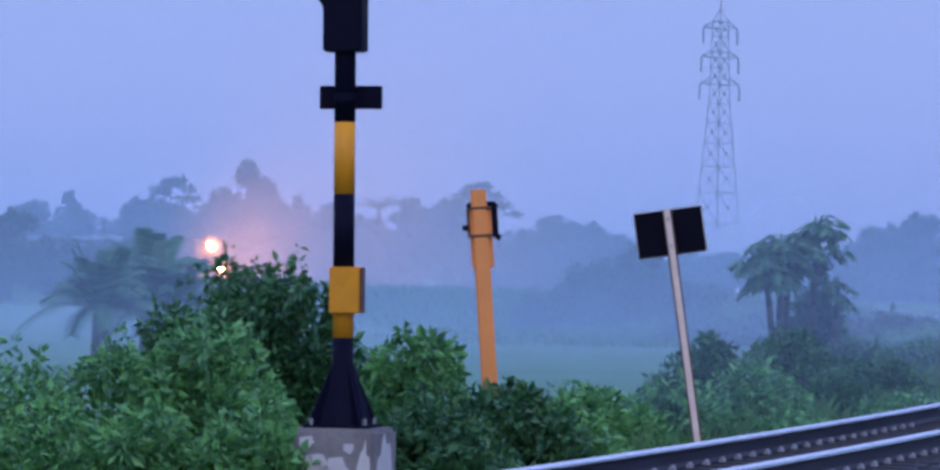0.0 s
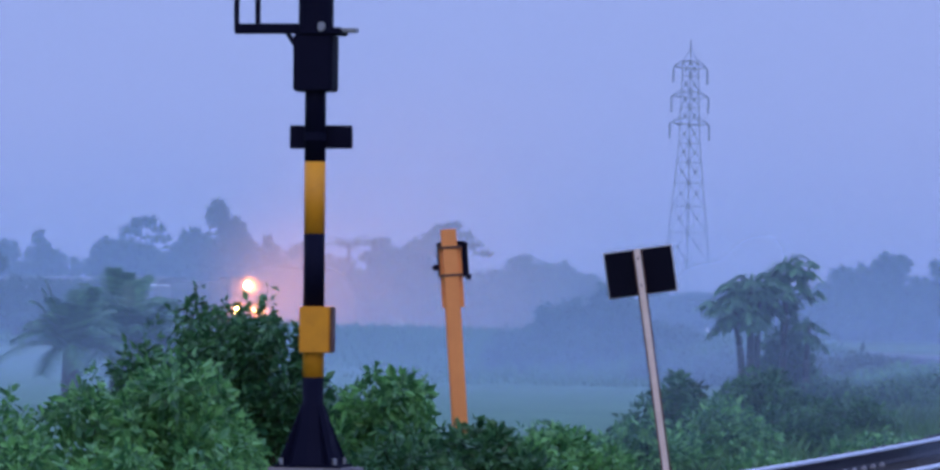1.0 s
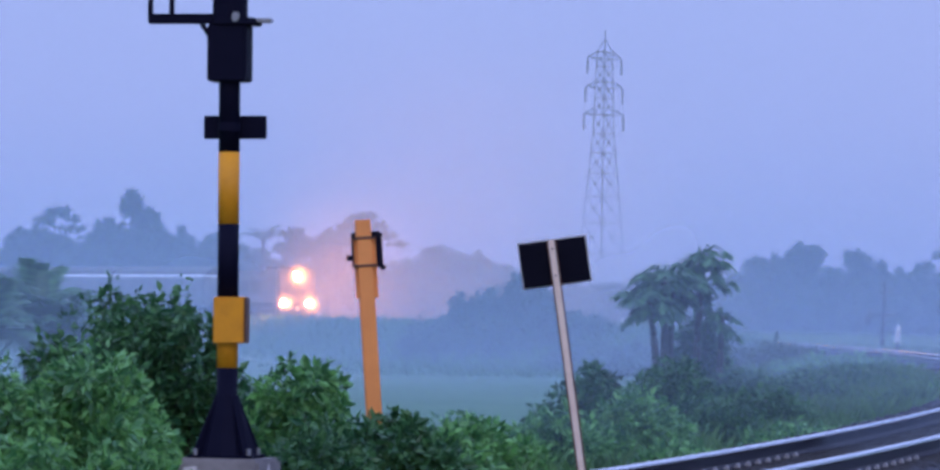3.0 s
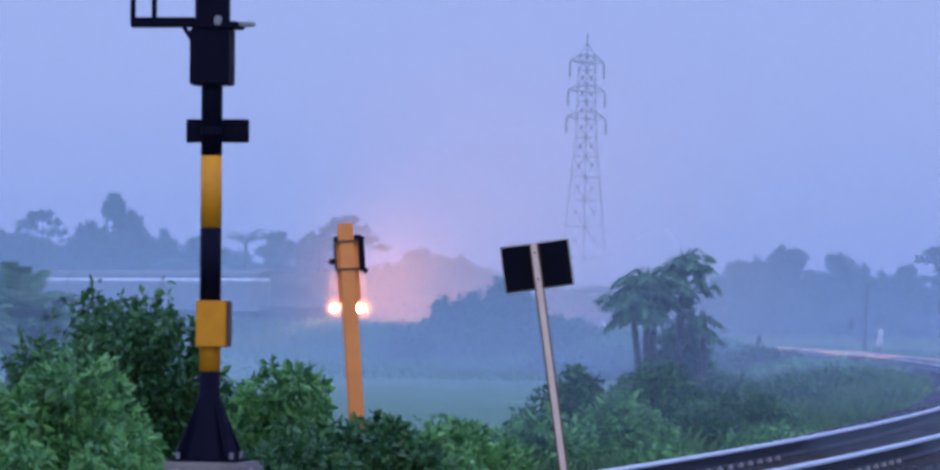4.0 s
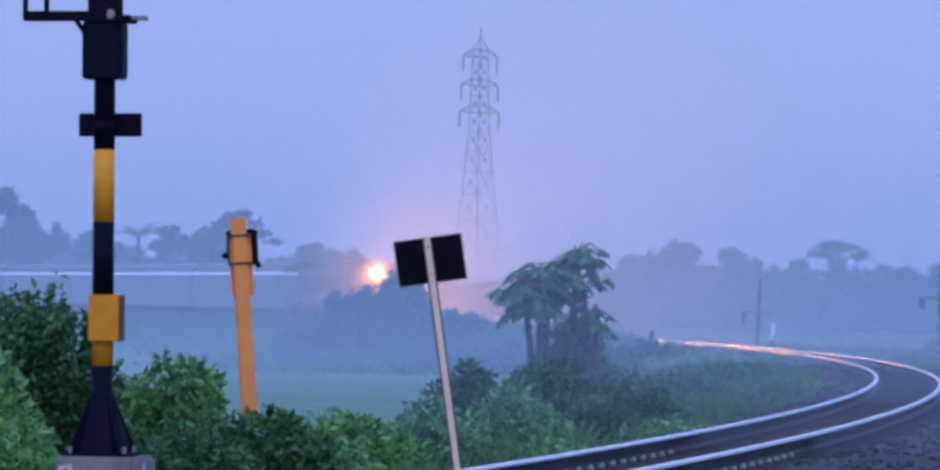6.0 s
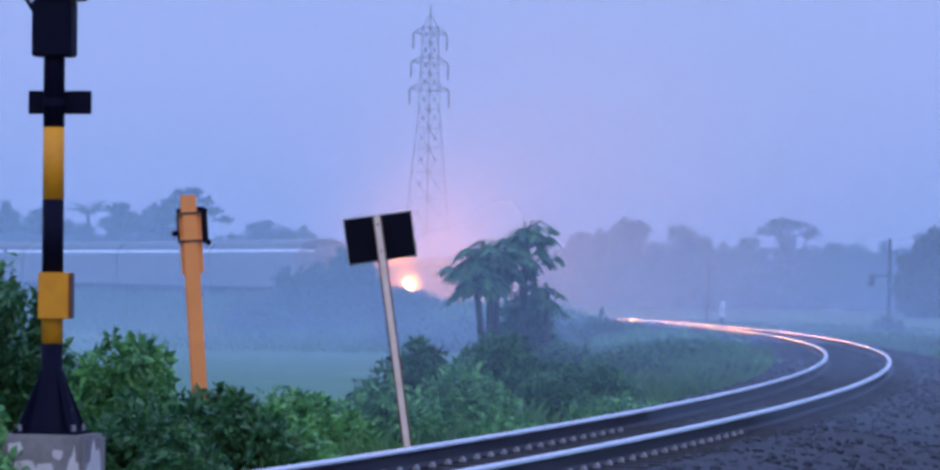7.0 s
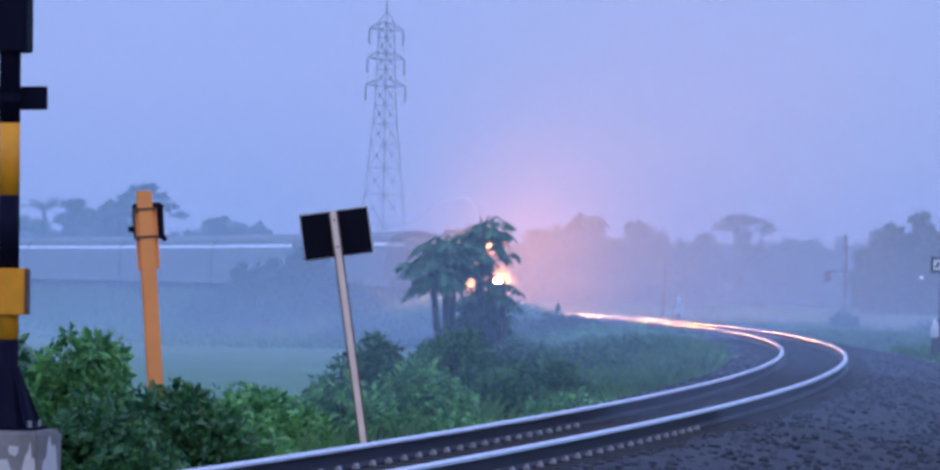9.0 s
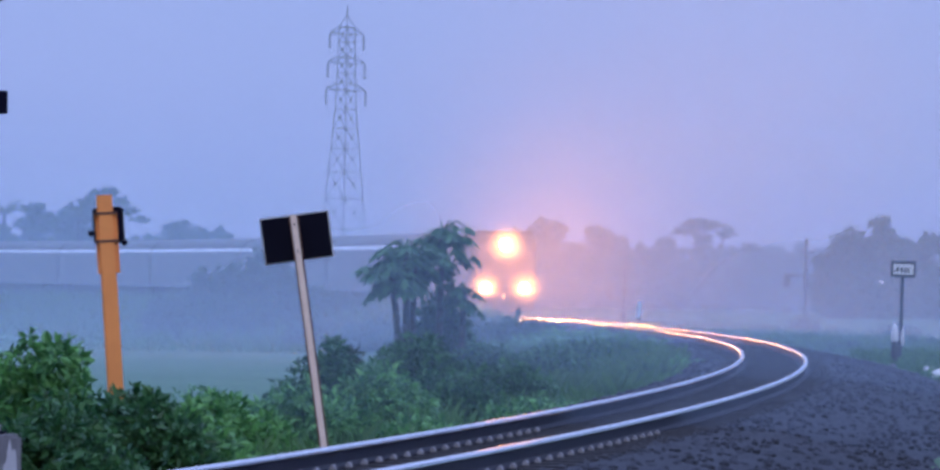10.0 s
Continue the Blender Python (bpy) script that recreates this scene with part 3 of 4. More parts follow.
# ---------- feather palm in the mist ----------
def build_palm(x, y, z, crown, seed):
    rng = np.random.default_rng(seed)
    p = thing("palm_tree", pose(x, y, z), "broad misty feather palm with arching fronds", "palm", "palms")
    bm = bmesh.new()
    cyl(bm, 0.25, 0.18, crown + 0.15, pose(0, 0, crown / 2), 10)
    part("trunk", bm, BARK, p)
    for i in range(30):
        az = i * 2.4 + rng.normal(0, 0.15)
        rise = rng.uniform(0.15, 1.4)
        length = rng.uniform(1.7, 2.5)
        pts = []
        for k in range(9):
            q = k / 8
            h = length * q * math.cos(rise) + 0.15
            z = crown + length * (math.sin(rise) * q - 0.75 * q * q * math.cos(rise) ** 0.5)
            pts.append(Vector((math.cos(az) * h, math.sin(az) * h, z)))
        verts, faces = [], []
        across = Vector((-math.sin(az), math.cos(az), 0))
        for k in range(8):
            for sub in (0.0, 0.25, 0.5, 0.75):
                b = pts[k].lerp(pts[k + 1], sub)
                d = (pts[k + 1] - pts[k]).normalized()
                for s in (-1, 1):
                    L = 0.66 * (1 - abs((k + sub) / 8 - 0.45)) * rng.uniform(0.8, 1.1)
                    tip = b + across * s * L * 0.8 + d * L * 0.5 + Vector((0, 0, -0.3 * L))
                    n = len(verts)
                    verts += [b - d * 0.03, b + d * 0.03, tip]
                    faces.append((n, n + 1, n + 2))
            n = len(verts)
            verts += [pts[k] + across * 0.03, pts[k] - across * 0.03, pts[k + 1] - across * 0.02, pts[k + 1] + across * 0.02]
            faces.append((n, n + 1, n + 2, n + 3))
        ob = new("frond", quick_mesh("frond", verts, faces, LEAF_DARK))
        ob.parent = p


# ---------- far trees ----------
def tree(name, m, height, wide, shape, seed, label, group="", leaves=6000, size=0.62):
    """A tree with a forked trunk and a crown of many uneven clumps."""
    rng = np.random.default_rng(seed)
    t = thing(name, m, label, "tree", group)
    bm = bmesh.new()
    lobes = []
    if shape == "cone":
        for i in range(11):
            z = height * (0.2 + 0.76 * i / 10)
            r = wide * 0.5 * (1 - i / 10) ** 0.8 + 0.5
            for q in range(5 if i < 7 else 2):
                az = rng.uniform(0, 6.3)
                reach = r * rng.uniform(0.35, 0.85)
                lobes.append((math.cos(az) * reach, math.sin(az) * reach, z + rng.normal(0, 0.35), r * 0.34 + 0.2, r * 0.34 + 0.2, height * 0.05))
    elif shape == "plates":
        # a spreading crown in flat layers, thin at the top
        for i in range(26):
            az, q, lay = rng.uniform(0, 6.3), rng.uniform(0.05, 1) ** 0.6, rng.integers(0, 4)
            reach = q * wide * 0.5 * (1.0, 0.9, 0.6, 0.3)[lay]
            lobes.append((math.cos(az) * reach, math.sin(az) * reach, height * (0.72 + 0.085 * lay) + rng.normal(0, 0.012) * height, wide * 0.08, wide * 0.08, height * 0.006))
        for i in range(8):
            az = rng.uniform(0, 6.3)
            lobes.append((math.cos(az) * wide * 0.1, math.sin(az) * wide * 0.1, height * rng.uniform(0.3, 0.66), wide * 0.07, wide * 0.07, height * 0.07))
    else:
        # heads of uneven height carried on separate limbs
        for i in range(7):
            az, q = i * 0.9 + rng.normal(0, 0.3), rng.uniform(0.05, 0.36)
            head_z, head_r = height * rng.uniform(0.62, 0.9), wide * rng.uniform(0.13, 0.2)
            hx, hy = math.cos(az) * q * wide, math.sin(az) * q * wide
            for j in range(8):
                d = rng.normal(size=3)
                d /= np.linalg.norm(d)
                r = head_r * rng.uniform(0.25, 0.5)
                lobes.append((hx + d[0] * head_r, hy + d[1] * head_r, head_z + d[2] * head_r * 0.75, r, r, r * 0.6))
        lobes.append((0, 0, height * 0.93, wide * 0.09, wide * 0.09, height * 0.06))
        for i in range(12):
            az, q = rng.uniform(0, 6.3), rng.uniform(0.1, 0.4)
            lobes.append((math.cos(az) * q * wide, math.sin(az) * q * wide, height * rng.uniform(0.25, 0.6), wide * 0.13, wide * 0.13, height * 0.1))
    tops = [l[:3] for l in lobes]
    stems(bm, rng, (0, 0, height * 0.22), tops[::4], 0.016 * height, 0.005 * height)
    cyl(bm, 0.026 * height, 0.02 * height, height * 0.3, pose(0, 0, height * 0.13), 8)
    part("trunk", bm, BARK, t)
    foliage("crown", rng, lobes, leaves, size, LEAF_FAR, t, 0.2, 0.0)
    return t


def feather_crown_tree(x, y, z, height, seed, label):
    """A far palm: a bare trunk and long arching fronds."""
    rng = np.random.default_rng(seed)
    t = thing("palm_tree", pose(x, y, z), label, "palm", "distant palms")
    bm = bmesh.new()
    cyl(bm, 0.3, 0.2, height, pose(0, 0, height / 2), 8)
    part("trunk", bm, BARK, t)
    for i in range(16):
        az, rise, length = i * 2.4, rng.uniform(0.0, 1.1), rng.uniform(3.2, 4.6)
        verts, faces = [], []
        across = Vector((-math.sin(az), math.cos(az), 0))
        for k in range(11):
            q = k / 10
            h = length * q * math.cos(rise)
            p = Vector((math.cos(az) * h, math.sin(az) * h, height + length * (math.sin(rise) * q - 0.55 * q * q)))
            for s in (-1, 1):
                L = 1.0 * (1.05 - q) * rng.uniform(0.8, 1.2)
                n = len(verts)
                verts += [p, p + Vector((math.cos(az), math.sin(az), 0)) * 0.34, p + across * s * L + Vector((math.cos(az) * 0.4, math.sin(az) * 0.4, -0.45 * L))]
                faces.append((n, n + 1, n + 2))
        ob = new("frond", quick_mesh("frond", verts, faces, LEAF_FAR))
        ob.parent = t


def build_far_trees():
    rng = np.random.default_rng(77)
    kinds = []
    for i, (shape, h, w, word) in enumerate([("round", 10.0, 8.5, "ragged"), ("round", 11.5, 8.0, "tall ragged"), ("plates", 12.0, 10.0, "flat-topped"), ("round", 8.5, 9.0, "low spreading"), ("cone", 11.0, 6.0, "pointed"), ("round", 9.5, 6.5, "narrow ragged"), ("plates", 11.0, 7.5, "thin flat-topped")]):
        kinds.append((shape, h, w, "hazy %s tree of the distant wood" % word, 300 + i))
    made = {}

    def put(k, x, y, drop=0.0, tall=0.0, across=0.0):
        shape, h, w, label, seed = kinds[k]
        m = pose(x, y, -1.9 - drop, 0, 0, rng.uniform(0, 360))
        if k not in made:
            made[k] = tree("tree", m, h, w, shape, seed, label, "distant trees")
            if not tall:
                return
            made[k].matrix_world = m @ Matrix.Diagonal((across / w, across / w, tall / h, 1))
            return
        ob = copy_thing(made[k], m)
        if tall:
            ob.matrix_world = m @ Matrix.Diagonal((across / w, across / w, tall / h, 1))
        else:
            ob.matrix_world = m

    # the wood beyond the line: its edge from west to east
    for x in np.arange(-116, -17, 2.9):
        k = int(rng.choice([0, 1, 3, 0, 3, 5]))
        put(k, x + rng.normal(0, 1.2), 592 + rng.normal(0, 14), -0.45 + float(np.interp(x, [-112, -90, -57, -45, -28, -17], [1.1, 0.9, 0.6, 1.5, 2.5, 5.0])))
    for x, k, d in ((-86.8, 2, -1.8), (-97.4, 1, 1.6), (-48.5, 2, -1.6), (-57.5, 6, -0.6), (-66, 6, 0.4), (-91, 1, 0.2), (-106, 5, 0.6), (-71, 4, -0.2), (-40, 6, 1.2), (-52.5, 1, -0.3), (-101, 4, -0.5), (-81, 5, -1.0)):
        put(k, x + 3.8, 580 + rng.normal(0, 6), d - 0.3)
    tree("tree", pose(-73.2, 575, -2), 16.2, 19.0, "cone", 330, "tall hazy pointed tree above the distant wood", "distant trees", 16000, 0.85)
    feather_crown_tree(-43.6, 570, -2, 11.6, 341, "hazy tall palm with long arching fronds")
    feather_crown_tree(-47.4, 572, -2, 10.6, 342, "hazy palm with drooping fronds")
    feather_crown_tree(-56.5, 572, -2, 11.2, 343, "hazy palm rising from the distant wood")
    # nearer trees west of the field, before the far leg of the line
    for x, y, k, h, w in ((-55.7, 300, 3, 5.9, 5.7), (-55.1, 310, 1, 6.9, 4.3), (-51.0, 300, 3, 5.1, 4.6), (-48.6, 302, 0, 4.8, 4.6), (-46.3, 304, 3, 5.1, 4.2)):
        put(k, x, y, 0.1, h, w)
    # east of the curve: the tall wood, its undergrowth, and the nearer wood
    for x, y, k, h, w in ((2.3, 450, 0, 8.2, 6.4), (4.6, 455, 5, 8.7, 5.0), (7.0, 450, 1, 9.8, 6.6), (9.9, 460, 3, 7.7, 5.1), (12.2, 445, 1, 9.2, 5.8), (14.7, 455, 5, 8.1, 4.6), (17.3, 462, 3, 7.2, 5.6), (23.0, 470, 2, 10.1, 9.6), (19.5, 480, 0, 8.2, 5.2), (28.3, 480, 3, 8.1, 5.5), (30.7, 470, 0, 7.7, 5.4), (28.8, 410, 5, 7.6, 4.2), (35, 470, 3, 7.6, 6.0), (39, 465, 0, 8.0, 6.0),
                          (-1.3, 425, 3, 6.2, 5.6), (1.3, 419, 3, 5.3, 5.5), (3.8, 413, 3, 4.4, 5.5), (6.2, 407, 3, 5.8, 5.4), (9.1, 425, 3, 5.0, 5.6), (11.5, 419, 3, 6.4, 5.5), (13.8, 413, 3, 5.5, 5.5), (16.1, 407, 3, 4.6, 5.4), (19.4, 425, 3, 6.1, 5.6), (21.7, 419, 3, 5.2, 5.5), (23.9, 413, 3, 6.6, 5.5), (26.0, 407, 3, 5.7, 5.4), (29.8, 425, 3, 4.9, 5.6), (31.9, 419, 3, 6.3, 5.5),
                          (25.9, 335, 5, 6.8, 3.4), (27.2, 330, 0, 7.6, 4.2), (28.5, 328, 6, 8.4, 3.6), (30.3, 332, 3, 7.2, 4.0), (32.0, 330, 1, 7.6, 4.0), (35.1, 334, 0, 7.9, 4.9), (38.0, 330, 1, 8.4, 5.0), (41.5, 332, 3, 8.0, 5.5), (25.2, 322, 3, 4.9, 4.5), (28.3, 320, 3, 5.4, 4.9), (32.2, 322, 3, 5.4, 4.9), (36.5, 322, 3, 5.6, 5.2)):
        put(k, x, y, 0.3, h, w)
    # the wood goes on between its two parts
    for x, y, k, h, w in ((-3.5, 470, 3, 6.6, 6.5), (-7.5, 480, 0, 6.4, 6.5), (-12, 490, 3, 6.0, 7.0), (-16, 500, 3, 6.0, 7.0)):
        put(k, x, y, 0.3, h, w)


def build_hedges():
    """Bushes between the field and the far leg of the line."""
    rng = np.random.default_rng(55)
    for i, (x, y, top, wide) in enumerate([(-12.4, 204, 0.9, 3.4), (-10.8, 203, 1.6, 3.2), (-9.5, 201, 2.3, 2.8), (-8.3, 202, 2.1, 2.8), (-7.2, 201, 1.3, 2.6), (-8.9, 200.4, 2.5, 1.3), (-8.0, 200.2, 2.2, 1.1), (-10.3, 200, 1.9, 1.3), (-11.4, 201, 1.7, 1.1), (-6.3, 200, 0.9, 1.4), (-9.6, 198, 0.9, 4.0), (-5.6, 200, 0.8, 3.0)]):
        bush(x, y, top, wide, 1500, 0.34, LEAF_FAR, 400 + i, "misty grey-green thicket at the field's far edge", "thicket", "field thickets", wide * 0.7)
    for i, (x, y, top, wide) in enumerate([(-5.2, 177, 0.15, 3.2), (-3.2, 168, 0.1, 3.0), (-1.6, 162, 0.2, 3.0), (0.2, 156, 0.15, 3.0), (1.6, 150, 0.2, 3.0)]):
        bush(x, y, top, wide, 1000, 0.3, LEAF_FAR, 420 + i, "low misty hedge along the inner side of the line", "hedge", "line hedge", wide * 0.7)
    for i, (x, y, top, wide) in enumerate([(12.6, 177, 0.35, 1.2), (10.2, 126, -0.1, 0.9), (14.5, 157.5, -0.05, 1.6), (17, 187.5, 0.1, 2.0), (13.2, 138, -0.15, 1.2)]):
        bush(x, y, top, wide, 350, 0.2, LEAF_FAR, 430 + i, "small grey-green shrub beyond the ballast", group="outer shrubs")


# ---------- pylon ----------
def build_pylon():
    p = thing("pylon", pose(-17.3, 645, -2.4, 0, 0, 47), "tall hazy lattice steel power pylon seen corner on", "pylon")
    H = 38.6
    levels = [0, 6, 11, 15.2, 18.8, 22, 24.8, 27.4, 30, 32.3, 34.4, 36.6, H]

    def half(z):
        return float(np.interp(z, [0, 27.5, H], [2.85, 1.0, 0.75]))

    for sx in (-1, 1):
        for sy in (-1, 1):
            bm = bmesh.new()
            for a, b in zip(levels[:-1], levels[1:]):
                strut(bm, (sx * half(a), sy * half(a), a), (sx * half(b), sy * half(b), b), 0.135)
            part("leg", bm, GALVANISED, p)
    for face in range(4):
        bm = bmesh.new()
        m = pose(0, 0, 0, 0, 0, 90 * face)
        for a, b in zip(levels[:-1], levels[1:]):
            ha, hb = half(a), half(b)
            for s in (-1, 1):
                strut(bm, m @ Vector((s * ha, ha, a)), m @ Vector((-s * hb, hb, b)), 0.09)
            strut(bm, m @ Vector((-hb, hb, b)), m @ Vector((hb, hb, b)), 0.11)
            box(bm, 0.42, 0.1, 0.42, m @ pose(0, (ha + hb) / 2, a + (b - a) * ha / (ha + hb)))
        part("lattice", bm, GALVANISED, p)
    bm = bmesh.new()
    strut(bm, (0, 0, H - 0.5), (0, 0, H + 3.0), 0.26)
    for sx in (-1, 1):
        for sy in (-1, 1):
            strut(bm, (sx * 0.75, sy * 0.75, H), (0, 0, H + 1.8), 0.12)
    part("peak", bm, GALVANISED, p)
    for z, arm in ((29.9, 3.85), (33.6, 3.6), (37.6, 3.3)):
        for s in (-1, 1):
            bm = bmesh.new()
            strut(bm, (s * half(z), 0.8, z), (s * arm, 0, z + 0.2), 0.15)
            strut(bm, (s * half(z), -0.8, z), (s * arm, 0, z + 0.2), 0.15)
            strut(bm, (s * half(z + 1.2), 0.7, z + 1.2), (s * arm, 0, z + 0.2), 0.13)
            strut(bm, (s * half(z + 1.2), -0.7, z + 1.2), (s * arm, 0, z + 0.2), 0.13)
            crossarm = part("crossarm", bm, GALVANISED, p)
            bm = bmesh.new()
            for k in range(6):
                cyl(bm, 0.2, 0.15, 0.26, pose(s * arm, 0, z - 0.15 - 0.34 * k), 8)
            strut(bm, (s * arm, 0, z + 0.2), (s * arm, 0, z - 2.1), 0.1)
            part("insulator", bm, GALVANISED, crossarm)


# ---------- boards and posts on the outer side ----------
def build_outer_side():
    s = thing("kilometre_board", pose(9.88, 108, -0.5, 0, 1, 0), "dark-framed white board on a dark steel post", "sign")
    bm = bmesh.new()
    cyl(bm, 0.042, 0.042, 2.4, pose(0, 0, 1.2), 10)
    part("post", bm, LOCO_DARK, s)
    bm = bmesh.new()
    box(bm, 0.58, 0.03, 0.38, pose(0.01, -0.05, 2.25), 0.01)
    part("frame", bm, LOCO_DARK, s)
    bm = bmesh.new()
    box(bm, 0.46, 0.008, 0.24, pose(0.01, -0.07, 2.25), 0.003)
    face = part("face", bm, WHITE, s, "white face with dark bars")
    for x, z, w, h in ((-0.12, 2.26, 0.05, 0.1), (-0.16, 2.21, 0.1, 0.025), (-0.03, 2.25, 0.05, 0.09), (0.05, 2.25, 0.035, 0.1), (0.12, 2.25, 0.045, 0.09), (0.06, 2.19, 0.25, 0.02)):
        bm = bmesh.new()
        box(bm, w, 0.006, h, pose(x, -0.077, z))
        part("bar", bm, LOCO_DARK, face)
    m = thing("marker_post", pose(9.7, 107.2, -0.5), "short dark post wrapped in white plastic", "post")
    bm = bmesh.new()
    cyl(bm, 0.1, 0.085, 0.6, pose(0, 0, 0.3), 12)
    part("stump", bm, BARK, m)
    rng = np.random.default_rng(9)
    for px, pz, w, h in ((-0.01, 0.78, 0.075, 0.4), (0.17, 0.72, 0.035, 0.36)):
        bm = bmesh.new()
        bmesh.ops.create_icosphere(bm, subdivisions=3, radius=1)
        for v in bm.verts:
            n = 1 + 0.18 * noise.noise(v.co * 3 + Vector((px, pz, 1)) * 5)
            v.co = Vector((px + v.co.x * w * n * (1.15 - 0.5 * v.co.z), v.co.y * w * n, pz + v.co.z * h * 0.6 * n))
        part("plastic_wrap", bm, PLASTIC, m, "crumpled white plastic", True)
    u = thing("telegraph_pole", pose(14.97, 210, -0.7), "thin dark wooden telegraph pole with crossarms", "pole")
    bm = bmesh.new()
    cyl(bm, 0.11, 0.08, 4.25, pose(0, 0, 2.12), 10)
    part("pole", bm, BARK, u)
    for z, w in ((3.65, 0.55), (2.6, 1.5)):
        bm = bmesh.new()
        box(bm, w, 0.08, 0.09, pose(0.12 if w < 1 else -0.1, 0, z), 0.01)
        arm = part("crossarm", bm, BARK, u)
        for q in (-0.4, 0.4):
            bm = bmesh.new()
            cyl(bm, 0.045, 0.03, 0.14, pose((0.12 if w < 1 else -0.1) + q * w, 0, z + 0.1), 8)
            part("insulator", bm, GALVANISED, arm)
    bm = bmesh.new()
    box(bm, 0.3, 0.22, 0.5, pose(-0.8, 0, 2.35), 0.03)
    part("transformer", bm, LOCO_DARK, u)
    tagged(u, group="telegraph poles")
    copy_thing(u, pose(7.35, 225, -1.5, 0, 2, 25))
    pl = thing("marker_plate", pose(17.47, 200, -0.6), "small white plate on a thin stake before the trees", "sign")
    bm = bmesh.new()
    cyl(bm, 0.025, 0.02, 2.25, pose(0, 0, 1.12), 8)
    part("stake", bm, BARK, pl)
    bm = bmesh.new()
    box(bm, 0.2, 0.02, 0.14, pose(0, -0.03, 2.26, 0, 8), 0.006)
    part("plate", bm, WHITE, pl, "small white plate")
    w = thing("white_marker", pose(5.95, 165, -0.55), "white painted marker post beside the rails", "post")
    bm = bmesh.new()
    cyl(bm, 0.05, 0.05, 0.75, pose(0, 0, 0.375), 8)
    part("stake", bm, LOCO_DARK, w)
    bm = bmesh.new()
    cyl(bm, 0.11, 0.09, 0.5, pose(0, 0, 0.98, 0, 6), 10)
    bmesh.ops.create_uvsphere(bm, u_segments=10, v_segments=6, radius=0.095, matrix=pose(0.025, 0, 1.23))
    part("head", bm, WHITE, w)
    w2 = thing("white_marker", pose(-5.35, 240, -0.4), "white painted marker post beside the rails", "post")
    bm = bmesh.new()
    cyl(bm, 0.13, 0.08, 1.1, pose(0, 0, 0.55), 10)
    part("stake", bm, WHITE, w2)
    for i, (x, y, r) in enumerate(((9.75, 99.7, 0.14), (9.35, 93.7, 0.17), (9.95, 102.7, 0.1), (8.7, 111, 0.07), (9.3, 119, 0.08), (9.6, 106.5, 0.09))):
        rb = random.Random(i)
        st = new("stone")
        st.matrix_world = pose(x, y, float(ground_height(np.array(x), np.array(y))) + r * 0.35)
        tagged(st, "pale painted stone at the edge of the ballast", "stone", "edge stones")
        bm = bmesh.new()
        bmesh.ops.create_icosphere(bm, subdivisions=2, radius=r)
        for v in bm.verts:
            v.co *= 1 + 0.3 * noise.noise(v.co * 9 + Vector((i, 0, 0)))
            v.co.z *= 0.7
        part("rock", bm, WHITE if i < 3 else CONCRETE, st)


# ---------- grass, loose stones ----------
def scatter_mesh(name, points, make, material, label):
    verts, faces = [], []
    for i, p in enumerate(points):
        v, f = make(i)
        n = len(verts)
        verts += [p + q for q in v]
        faces += [tuple(n + k for k in g) for g in f]
    ob = new(name, quick_mesh(name, verts, faces, material))
    return tagged(ob, label, name, kind="stuff")


def build_stones():
    rng = np.random.default_rng(21)
    bm = bmesh.new()
    bmesh.ops.create_icosphere(bm, subdivisions=1, radius=1)
    ico_v = np.array([v.co[:] for v in bm.verts])
    ico_f = [[v.index for v in f.verts] for f in bm.faces]
    bm.free()
    prof_s = [-2.0, -1.5, -1.1, -0.75, 0.75, 1.1, 1.55, 2.1, 2.7, 3.25]
    prof_z = [-0.42, -0.2, -0.165, -0.2, -0.2, -0.165, -0.19, -0.3, -0.38, -0.5]
    pts = []
    while len(pts) < 9000:
        a = -0.2 + 0.24 * rng.random() ** 1.35
        s = rng.uniform(-2.0, 3.3)
        if abs(abs(s) - 0.57) < 0.12:
            continue
        pts.append(np.array(on_line(a, s, float(np.interp(s, prof_s, prof_z)) + 0.004)))

    def make(i):
        k = rng.uniform(0.02, 0.05) * rng.uniform(0.7, 1.2, 3) * (1, 1, 0.8)
        v = ico_v * (1 + rng.normal(0, 0.16, (len(ico_v), 1))) * k
        return list(v), ico_f

    scatter_mesh("ballast_stones", pts, make, STONE, "loose dark grey crushed stones of the track bed")


